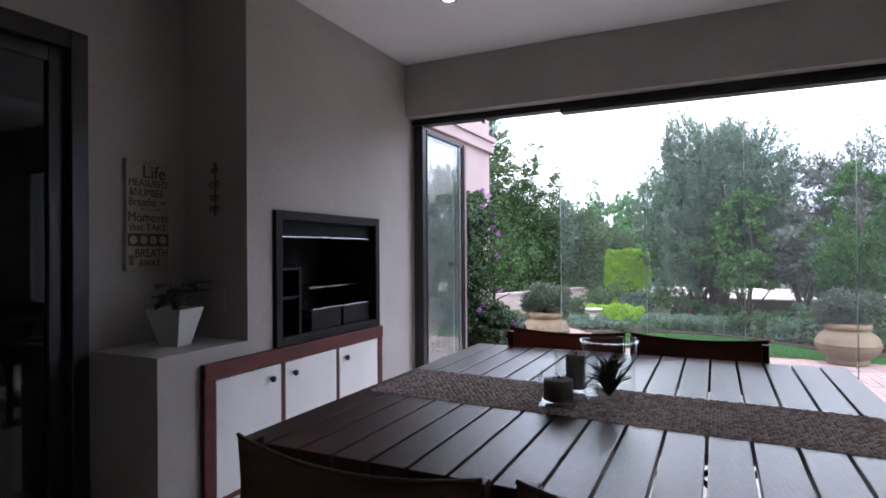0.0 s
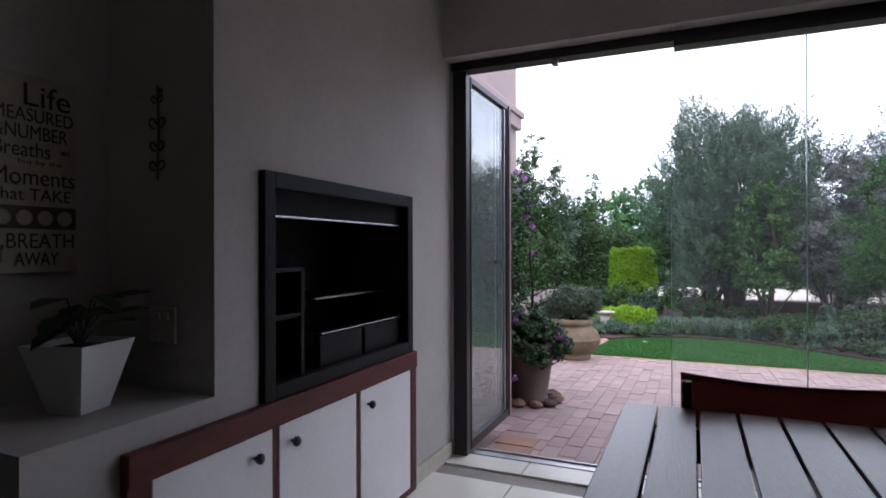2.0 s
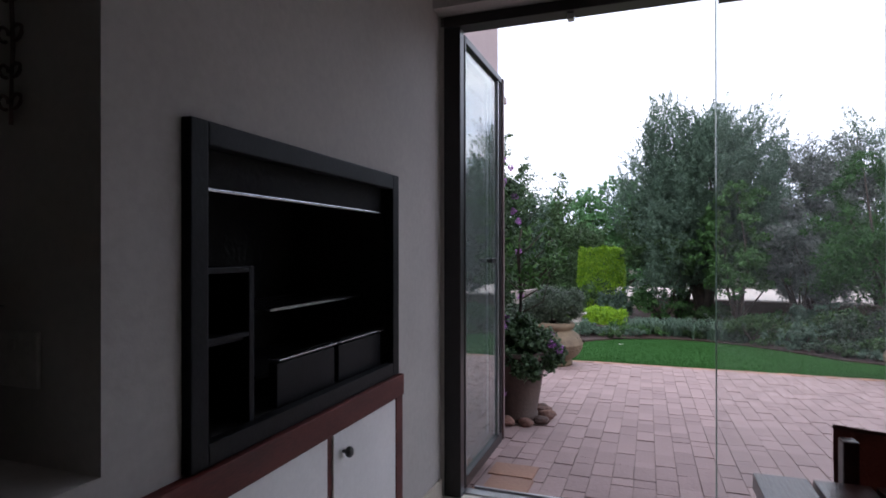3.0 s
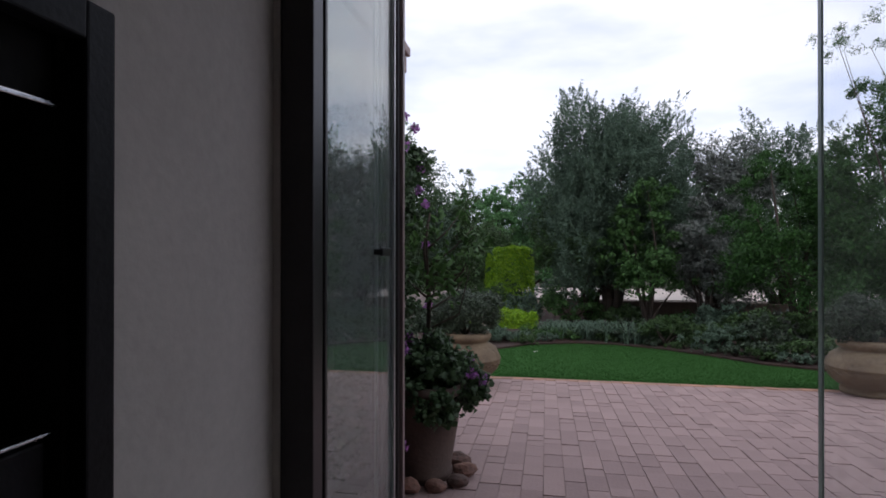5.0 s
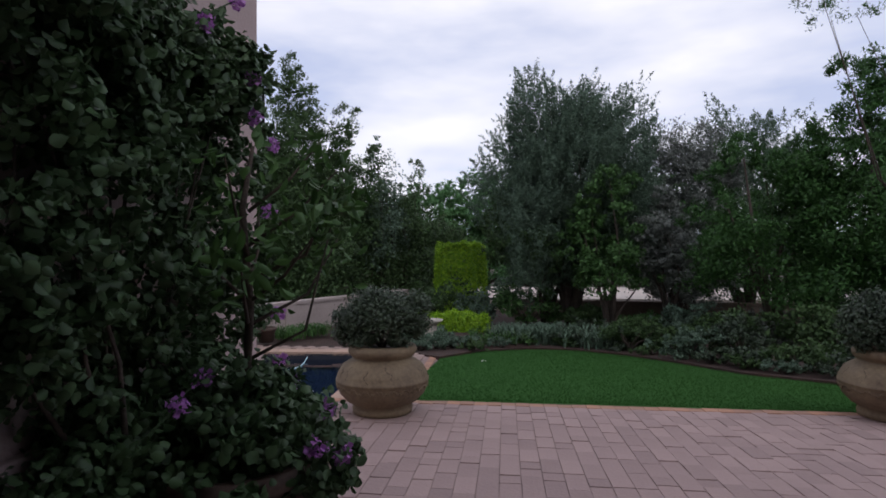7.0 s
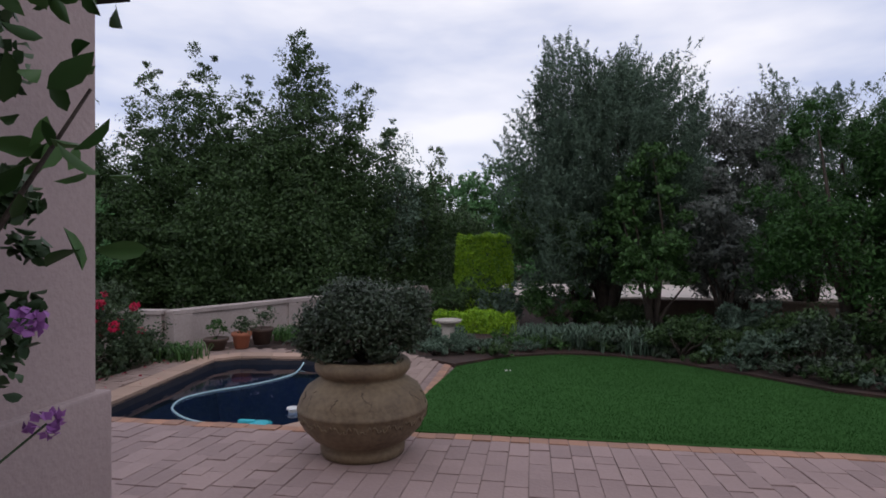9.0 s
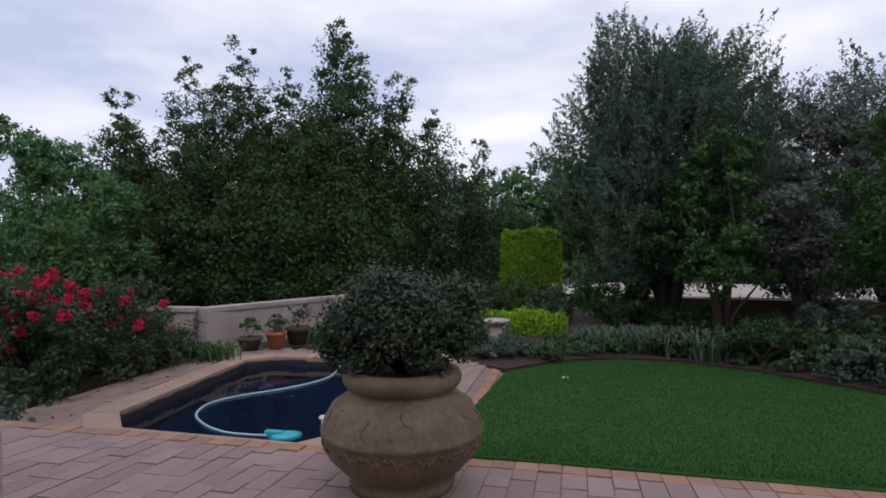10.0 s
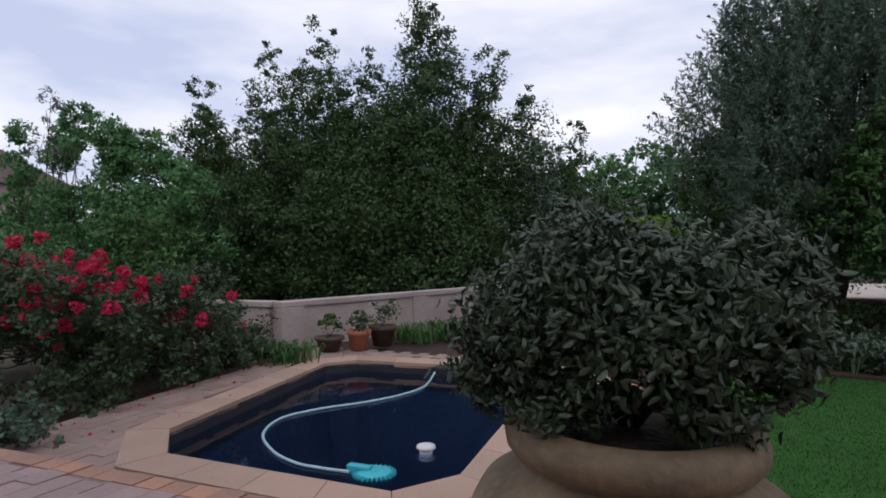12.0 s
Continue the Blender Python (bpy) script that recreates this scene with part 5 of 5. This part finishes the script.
def blades(name, pts, n, length, material, label):
    ob = root(name, pts[0][0], pts[0][1], pts[0][2], label, "grass plant", "strap-leaved plants")
    v, f = [], []
    for k in range(n):
        x, y, z = random.choice(pts)
        x, y = x + random.gauss(0, 0.13), y + random.gauss(0, 0.11)
        a, L, w = random.uniform(0, 6.28), length * random.uniform(0.7, 1.2), 0.009
        c, s = math.cos(a), math.sin(a)
        b = len(v)
        for q, (r, h) in enumerate(((0, 0), (0.22, 0.55), (0.6, 0.8), (1.0, 0.62))):
            ww = w * (1, 1, 0.7, 0.1)[q]
            for sg in (-1, 1):
                v.append((x + c * r * L * 0.6 - s * ww * sg, y + s * r * L * 0.6 + c * ww * sg, z + h * L))
        for q in range(3):
            f.append((b + 2 * q, b + 2 * q + 1, b + 2 * q + 3, b + 2 * q + 2))
    me = bpy.data.meshes.new("foliage")
    me.from_pydata(v, [], f)
    me.materials.append(material)
    o = new("foliage", me)
    o.parent = ob
    o.matrix_parent_inverse = Matrix.Translation(-ob.location)


for x0, y0 in ((-1.35, 15.05), (-0.95, 15.1), (-0.55, 15.1), (-0.1, 15.0), (0.3, 14.6)):
    blades("agapanthus", [(x0 + dx, y0 + dy, lawn_z(x0, y0) + 0.03) for dx in (-0.12, 0.12) for dy in (0, 0.3)], 260, 0.42, L_OLIVE, "strap-leaved green agapanthus clump behind the lawn")
for x0, y0 in ((-5.5, 14.6), (-5.2, 15.1), (-6.3, 12.75),):
    blades("agapanthus", [(x0 + dx, y0 + dy, -0.64) for dx in (-0.12, 0.12) for dy in (-0.1, 0.1)], 240, 0.24, L_GREEN, "strap-leaved green clump beside the pool deck")


def rose_bush():
    ob = root("rose_bush", -7.6, 11.5, -0.68, "large rose bush with many bright red blooms", "rose bush")
    bl = []
    for k in range(64):
        x = random.uniform(-9.4, -6.5)
        y = random.uniform(10.5, 12.75)
        h = random.uniform(-0.52, 0.42 - 0.45 * max(0, y - 11.7))
        bl.append((x, y, h, 0.36, 0.32, 0.28))
    bl += [(random.uniform(-6.8, -6.45), 10.3 + 0.2 * k, -0.48, 0.26, 0.25, 0.2) for k in range(13)]
    leaf_mesh("foliage", cloud(bl, 50000, 0.22, inner=0.2), 0.05, L_ROSE, ob, aspect=0.6)
    plant_stems((-7.7, 11.5, -0.68), bl, 0.016, "stemwork", ob, 0.08)
    for k in range(120):
        q = random.choice(bl[:64] if k % 3 else [b for b in bl if b[2] > 0.0])
        a = random.uniform(-1.9, 0.5)
        flower_head("rose_bloom", q[0] + 0.36 * math.cos(a), q[1] + 0.34 * math.sin(a), q[2] + random.uniform(0.05, 0.34), random.uniform(0.04, 0.078), PETAL_R, ob, 50)


rose_bush()
fall = np.stack([-6.38 + rng.random(60) ** 1.8 * 0.75, rng.uniform(9.7, 13.2, 60), np.full(60, -0.626), *(rng.normal(size=(2, 60)) * 0.15), np.ones(60)], axis=1)
tagged(leaf_mesh("fallen_petals", fall, 0.04, PETAL_R, None, aspect=0.7), "dried red petals fallen on the pool deck", "petals", kind="stuff")
litter = np.array([(x, y, lawn_z(x, y) + 0.03, 0.1, -0.2, 1.0) for x, y in ((-1.75, 12.3), (-1.7, 12.32))])
tagged(leaf_mesh("fallen_leaves", litter, 0.05, PETAL_W, None, aspect=0.5, fine=True), "few pale dry leaves lying on the lawn", "leaves", kind="stuff")


# ==== trees ====
def pile(w, d, zs, n, r, taper=0.75, cx=0.0):
    """Blobs that fill a crown between two heights, wide below and narrow above."""
    out = []
    for k in range(n):
        f = (k + random.random()) / n
        z = zs[0] + f * (zs[1] - zs[0])
        s = 1 - taper * f ** 1.6
        a = random.uniform(0, 6.28)
        q = random.uniform(0.2, 1.0) ** 0.6
        rr = r * random.uniform(0.7, 1.2) * (1 - 0.45 * f)
        out.append((cx * f + w * s * q * math.cos(a), d * s * q * math.sin(a), z, rr, rr, rr * 0.95))
    random.shuffle(out)
    return out


def dome(w, d, zc, h, n, r):
    """Blobs that fill a rounded crown about the height zc."""
    out = []
    for k in range(n):
        v = Vector((random.gauss(0, 1), random.gauss(0, 1), random.gauss(0, 1))).normalized() * random.uniform(0.35, 1.0) ** 0.5
        rr = r * random.uniform(0.75, 1.15)
        out.append((v.x * w, v.y * d, zc + v.z * h, rr, rr, rr))
    return out


B = -0.85
def leaders(w, top, n, low=0.4):
    """Blobs along several upright leaders with pointed tips, the tallest in the middle."""
    out = []
    for k in range(n):
        q, a = (k / n) ** 0.5, k * 2.4 + random.uniform(-0.4, 0.4)
        ox, oy, h = w * q * math.cos(a), w * 0.75 * q * math.sin(a), top * (1 - 0.38 * q ** 1.5) * random.uniform(0.9, 1.0)
        z = low + 0.25
        while z < h:
            f = z / h
            r = (0.36 + 0.34 * w) * (1 - f ** 3.4) ** 0.75 * random.uniform(0.8, 1.15) + 0.18
            out.append((ox * (0.8 + 0.3 * f) + random.uniform(-0.13, 0.13), oy + random.uniform(-0.13, 0.13), z, r, r, 0.25 + 0.5 * r))
            z += 0.34 + 0.25 * r
    return out


DK = "tall dense dark-green tree behind the garden wall"
for x, y, w, top, n in ((-13.0, 18.7, 0.95, 5.5, 24000), (-11.3, 19.0, 0.7, 6.1, 18000), (-9.9, 19.0, 0.75, 7.2, 24000), (-8.8, 19.4, 0.8, 6.5, 22000), (-7.2, 19.2, 1.35, 6.9, 46000), (-5.8, 19.5, 0.8, 5.9, 22000),
                        (-12.0, 18.0, 0.9, 4.0, 16000), (-10.4, 18.0, 1.0, 4.4, 20000), (-8.4, 18.1, 1.1, 4.6, 24000), (-6.4, 18.3, 0.9, 4.0, 18000), (-4.5, 20.8, 0.8, 3.9, 16000), (-3.5, 22.8, 0.8, 3.3, 12000), (-14.4, 18.4, 0.8, 4.3, 14000)):
    tree("evergreen_tree", x, y, B, leaders(w, top * 1.05, 5 + int(4 * w)), int(n * 1.45), 0.088, L_DARK, DK, group="evergreens behind the wall", r0=0.12, clump=0.28, per=56)
tree("slim_evergreen", -4.95, 20.0, B, leaders(0.5, 5.3, 4, 1.5), 7000, 0.085, L_OLIVE, "slim grey-green tree beside the dark evergreens", r0=0.07, clump=0.3)
tree("conifer", -4.4, 23.0, B, leaders(0.18, 5.0, 2, 1.0), 4200, 0.09, L_DARK, "slim dark conifer top beyond the garden", clump=0.28)


def willowy_tree(x, y, z, label, w, d, zc, h, twigs, per, material, seed=3, size=0.075):
    """A rounded crown made of many upright leafy twigs that fan out from the limbs."""
    g = np.random.default_rng(seed)
    ob = root("olive_tree", x, y, z, label, "tree")
    bl = [(x + q[0], y + q[1], z + q[2], 1, 1, 1) for q in dome(w * 0.8, d * 0.8, zc, h * 0.8, 9, 0.5)]
    plant_stems((x, y, z), bl, 0.10, "trunk", ob)
    v = g.normal(size=(twigs, 3))
    v /= np.linalg.norm(v, axis=1)[:, None]
    v *= (g.uniform(0.12, 1.0, twigs) ** 0.45)[:, None]
    lump = 1 + 0.16 * np.sin(5 * v[:, 0] + 1) * np.cos(4 * v[:, 2] + 2 * v[:, 1]) + 0.08 * np.sin(11 * v[:, 0])
    base = np.array((x, y, z + zc)) + v * lump[:, None] * np.array((w, d, h))
    way = v * np.array((0.8, 0.8, 0.45)) + np.array((0, 0, 0.75)) + g.normal(size=(twigs, 3)) * 0.3
    way /= np.linalg.norm(way, axis=1)[:, None]
    ln = g.uniform(0.3, 0.75, twigs)
    k = np.repeat(np.arange(twigs), per)
    t = g.random(len(k))
    p = base[k] + way[k] * (ln[k] * (t - 0.35))[:, None] + g.normal(size=(len(k), 3)) * (0.085 * (1.05 - t))[:, None]
    leaf_mesh("crown", p, size, material, ob, aspect=0.3, lift=(0, 0, 0.7, 1))


willowy_tree(0.1, 17.6, B, "broad grey-green willowy tree with upright fine twigs", 2.0, 1.5, 3.3, 2.5, 3800, 56, L_OLIVE)
# shade under the willowy crown, put in as an inner crown of darker leaves
tree("olive_tree", -0.5, 17.9, B, pile(1.5, 1.0, (1.7, 3.2), 22, 0.5, 0.2), 20000, 0.12, L_DARK, "lower tree crown above the shrubs, its shade painted as dark leaves", r0=0.08, clump=0.22, aspect=0.3)
tree("small_garden_tree", 0.7, 16.2, B, pile(0.8, 0.6, (1.2, 3.4), 22, 0.42, 0.45), 11000, 0.085, L_GREEN, "small bright-green leafy tree with thin stems", r0=0.05, clump=0.22)
tree("small_garden_tree", 1.95, 16.3, B, pile(0.6, 0.5, (1.3, 3.0), 16, 0.4, 0.4), 11000, 0.08, L_SILVER, "small silvery leafy tree with thin stems", r0=0.045, clump=0.22)
tree("silver_tree", 2.9, 18.4, B, dome(1.2, 0.8, 2.6, 2.2, 56, 0.5), 42000, 0.10, L_SILVER, "silvery grey-leaved tree with loose crown", r0=0.08, clump=0.22, aspect=0.3)
willowy_tree(4.6, 19.2, B, "tall grey-green tree at the garden edge", 1.7, 1.0, 3.0, 2.5, 900, 44, L_OLIVE, 9, 0.09)
tree("feathery_tree", 3.3, 14.9, B, pile(1.55, 0.9, (1.0, 3.8), 44, 0.55, 0.35), 48000, 0.085, L_FEATHER, "feathery bright-green tree overhanging the mulched bed", r0=0.07, per=90, clump=0.34, aspect=0.3)
tree("feathery_tree", 5.2, 14.2, B, pile(1.6, 1.1, (0.9, 5.1), 64, 0.68, 0.3, 0.0), 76000, 0.09, L_FEATHER, "tall feathery green tree at the edge of the lawn", r0=0.09, per=90, clump=0.34, aspect=0.3)
tree("feathery_tree", 7.2, 13.6, B, pile(1.5, 1.2, (0.8, 6.0), 46, 0.8, 0.3), 46000, 0.12, L_DARK, "tall dark-green tree at the edge of the lawn", r0=0.11, clump=0.24, aspect=0.4)
tree("thorn_tree", 5.4, 12.8, B, [(-2.5 + 0.28 * k + random.uniform(-0.2, 0.2), random.uniform(-0.5, 0.5), 5.15 + 0.1 * k + random.uniform(-0.22, 0.22), 0.3, 0.3, 0.07) for k in range(12)], 3200, 0.05, L_FEATHER, "sparse thorn tree with flat feathery branches", r0=0.022, clump=0.3, aspect=0.3, stems=12)
for x, y, w, h, m, n in ((-15.5, 16.4, 1.5, 4.2, L_PALE, 22000), (-13.2, 15.8, 1.4, 4.2, L_PALE, 20000), (-11.2, 15.6, 1.2, 3.6, L_PALE, 15000), (-17.5, 15.5, 1.6, 3.5, L_PALE, 12000), (-10.0, 14.2, 0.9, 1.8, L_GREEN, 8000), (-12.5, 13.3, 1.2, 1.7, L_PALE, 9000), (-15.0, 13.5, 1.5, 2.0, L_PALE, 9000)):
    tree("leafy_bush", x, y, B, pile(w, w * 0.7, (0.4, h), 20, 0.55, 0.5), n, 0.10, m, "pale green feathery bush behind the roses", "bush", 0.06, 0.26, 0.4, "bushes behind the roses")
tree("bare_twig_tree", -14.6, 16.2, B, [(random.uniform(-0.6, 0.6), random.uniform(-0.4, 0.4), 3.4 + random.uniform(0, 1.3), 0.22, 0.22, 0.25) for k in range(12)], 800, 0.07, L_SILVER, "thin grey twiggy tree above the bushes", r0=0.03, clump=0.4, stems=12)
for x, y, w, h, n in ((-5.9, 30, 1.6, 3.9, 13000), (-4.2, 29.5, 1.5, 4.6, 13000), (-2.4, 30, 1.7, 5.1, 15000), (-0.6, 30, 2.0, 5.2, 14000), (1.8, 30, 2.6, 4.4, 10000), (5.5, 30, 2.8, 5.0, 10000), (9.5, 28, 2.8, 5.5, 10000), (-6.5, 30, 2.5, 4.6, 9000), (-10, 30, 2.5, 4.6, 9000), (9.5, 20, 2.0, 5.5, 12000), (10, 15, 2.0, 5.5, 12000), (12.5, 23, 2.4, 5.5, 10000), (-19, 26, 3.0, 4.4, 9000), (-25, 24, 3.0, 4.0, 9000)):
    tree("distant_tree", x, y, B, pile(w, w * 0.6, (0.5, h), 22, 0.95, 0.5), n, 0.16, L_PALE if n % 2000 else L_GREEN, "distant green tree beyond the drive", group="trees in the distance", r0=0.12, clump=0.24)
tagged(part("backdrop", lathe([(85, -2), (88, 3.5), (88, 3.6), (85.5, -2)], 0, 10, 48), L_DARK), "dark wooded skyline in the distance", "backdrop", kind="structure")


def far_house():
    x, y = -45.5, 32
    ob = root("house", x, y, -0.9, "distant pale house with brown pitched roof", "house")
    part("wall", box(x - 5, x + 5, y - 3, y + 3, -1.0, 4.9), OUTWALL, ob)
    bm = bmesh.new()
    v = [bm.verts.new(p) for p in ((x - 5.5, y - 3.5, 4.8), (x + 5.5, y - 3.5, 4.8), (x + 5.5, y + 3.5, 4.8), (x - 5.5, y + 3.5, 4.8), (x - 1.5, y, 7.8), (x + 1.5, y, 7.8))]
    for f in ((0, 1, 5, 4), (1, 2, 5), (2, 3, 4, 5), (3, 0, 4), (3, 2, 1, 0)):
        bm.faces.new([v[k] for k in f])
    part("roof", bm, DARKPOT, ob)


far_house()

# ==== paving, last: terrace bricks, tiles, deck ====
base = prism([(-7.2, 4.12), (6.0, 4.12), (6.0, 9.14), (-7.2, 9.14)], -0.9, lambda x, y: terrace_z(y) - 0.006)
terrace = tagged(part("terrace", base, JOINT), "pinkish clay brick terrace with worn orange edge course", "paving", kind="structure")


def brick_mesh(w, d, material, name):
    bm = box(-w / 2, w / 2, -d / 2, d / 2, -0.03, 0)
    for v in bm.verts:
        if v.co.z > -0.01:
            v.co.x *= 1 - 0.003 / w
            v.co.y *= 1 - 0.003 / d
    me = bpy.data.meshes.new(name)
    bmesh.ops.recalc_face_normals(bm, faces=bm.faces)
    bm.to_mesh(me)
    bm.free()
    me.materials.append(material)
    return me


def put(name, me, x, y, z, parent, tilt=0.0, rz=0.0):
    o = new(name, me)
    o.matrix_basis = pose(x, y, z, -2.27 + random.uniform(-tilt, tilt), random.uniform(-tilt, tilt), rz + random.uniform(-0.4, 0.4))
    o.parent = parent
    return o


BW, BL = 0.1165, 0.232
full, half = brick_mesh(BW - 0.0015, BL - 0.002, PAVER, "brick"), brick_mesh(BW - 0.0015, BL / 2 - 0.002, PAVER, "brick")
edge_me = brick_mesh(BW - 0.003, 0.108, ORANGE, "edge_brick")
rest, cnt = [], 0
rr = random.Random(5)
for i in range(-47, 45):
    x = i * BW
    y = 4.14 - rr.choice((0, 0.058, 0.116, 0.174))
    while y < 9.03:
        L = BL if rr.random() < 0.72 else BL / 2
        L = min(L, 9.035 - y)
        if L > 0.03 and y + L > 4.14:
            y0 = max(y, 4.14)
            c = (y0 + y + L) / 2
            z = terrace_z(c) + rr.uniform(-0.003, 0.003)
            if cnt < 300 and -2.05 < x < -0.2 and 5.0 < y < 8.4 and y0 == y and L in (BL, BL / 2):
                put("brick", full if L == BL else half, x, c, z, terrace, 0.35)
                cnt += 1
            else:
                rest.append((x, c, z, BW - rr.choice((0.001, 0.0015, 0.002, 0.004)), y + L - y0 - rr.choice((0.001, 0.0015, 0.002, 0.009))))
        y += L


def many(name, rows, material, parent, label, slope=0.0396, thick=0.03):
    """Many small slabs in one mesh: x, y, top, width, depth."""
    r = np.array(rows)
    n = len(r)
    v = np.empty((n, 8, 3))
    jit = rng.uniform(-0.0016, 0.0016, (n, 4))
    k = 0
    for zz, s in ((-thick, 0.0), (0.0, 0.0015)):
        for q, (sx, sy) in enumerate(((-1, -1), (1, -1), (1, 1), (-1, 1))):
            v[:, k, 0] = r[:, 0] + sx * (r[:, 3] / 2 - s)
            v[:, k, 1] = r[:, 1] + sy * (r[:, 4] / 2 - s)
            v[:, k, 2] = r[:, 2] + zz - slope * sy * r[:, 4] / 2 + jit[:, q]
            k += 1
    f = np.array(((4, 5, 6, 7), (0, 1, 5, 4), (1, 2, 6, 5), (2, 3, 7, 6), (3, 0, 4, 7)))
    faces = (np.arange(n)[:, None, None] * 8 + f).reshape(-1, 4)
    me = bpy.data.meshes.new(name)
    me.from_pydata(v.reshape(-1, 3).tolist(), [], faces.tolist())
    me.materials.append(material)
    o = new(name, me)
    o.parent = parent
    return tagged(o, label, kind="stuff")


many("bricks", rest, PAVERI, terrace, "pinkish clay paving bricks")
for i in range(-60, 50):
    put("edge_brick", edge_me, i * BW, 9.09, terrace_z(9.09) + random.uniform(-0.003, 0.003), terrace, 0.4)
# worn orange sandstone slabs beside the folded door
for k, (x, y, w, d) in enumerate(((-2.02, 4.28, 0.26, 0.2), (-1.98, 4.5, 0.24, 0.2), (-2.0, 4.72, 0.26, 0.2))):
    me = brick_mesh(w, d, ORANGE, "sandstone_slab")
    put("sandstone_slab", me, x, y, terrace_z(y) + 0.008, terrace)

ring_in, ring_out = offset(POOL, 0.1), offset(POOL, 0.5)
bm = boxes((-6.42, -6.05, 9.16, 13.66, -1.0, -0.648), (-3.1, -2.42, 9.16, 13.3, -1.0, -0.648), (-6.05, -3.1, 9.16, 9.75, -1.0, -0.648))
for i in range(len(POOL)):
    j = (i + 1) % len(POOL)
    prism([ring_in[i], ring_in[j], ring_out[j], ring_out[i]], -1.0, -0.652, bm)
deck = tagged(part("pool_deck", bm, JOINT), "pinkish paved pool deck with brick edging", "paving", kind="structure")


def in_poly(x, y, poly):
    r = False
    for (xa, ya), (xb, yb) in zip(poly, poly[1:] + poly[:1]):
        if (ya > y) != (yb > y) and x < (xb - xa) * (y - ya) / (yb - ya) + xa:
            r = not r
    return r


hole = offset(POOL, 0.30)
rows = []
for i in range(60):
    for j in range(30):
        x, y = -6.82 + i * BW, 9.25 + j * 0.232 + (0.116 if i % 2 else 0) - 0.06
        if in_poly(x, y, deckpoly) and -6.37 < x < -2.66 and not in_poly(x, y, hole) and y < 13.6:
            rows.append((x, y, -0.632 + random.uniform(-0.002, 0.002), BW - 0.001, 0.231))
many("deck_bricks", rows, DECK, deck, "pinkish pool deck bricks", 0.0)
for j in range(33):
    put("edge_brick", edge_me, -2.53, 9.22 + j * 0.116, -0.632, deck, 0.3, 90).rotation_euler.x = 0
tile_me = brick_mesh(0.446, 0.446, TILE, "floor_tile")
for i in range(13):
    for j in range(15):
        x, y = -2.41 + i * 0.45, -2.35 + j * 0.45
        if y < 4.0 and x < 3.1:
            o = put("floor_tile", tile_me, x, y, 0, floor)
            o.matrix_basis = pose(x, y, 0)
            if y > 3.8:
                o.scale = (1, 0.4, 1)
                o.location.y = 3.96
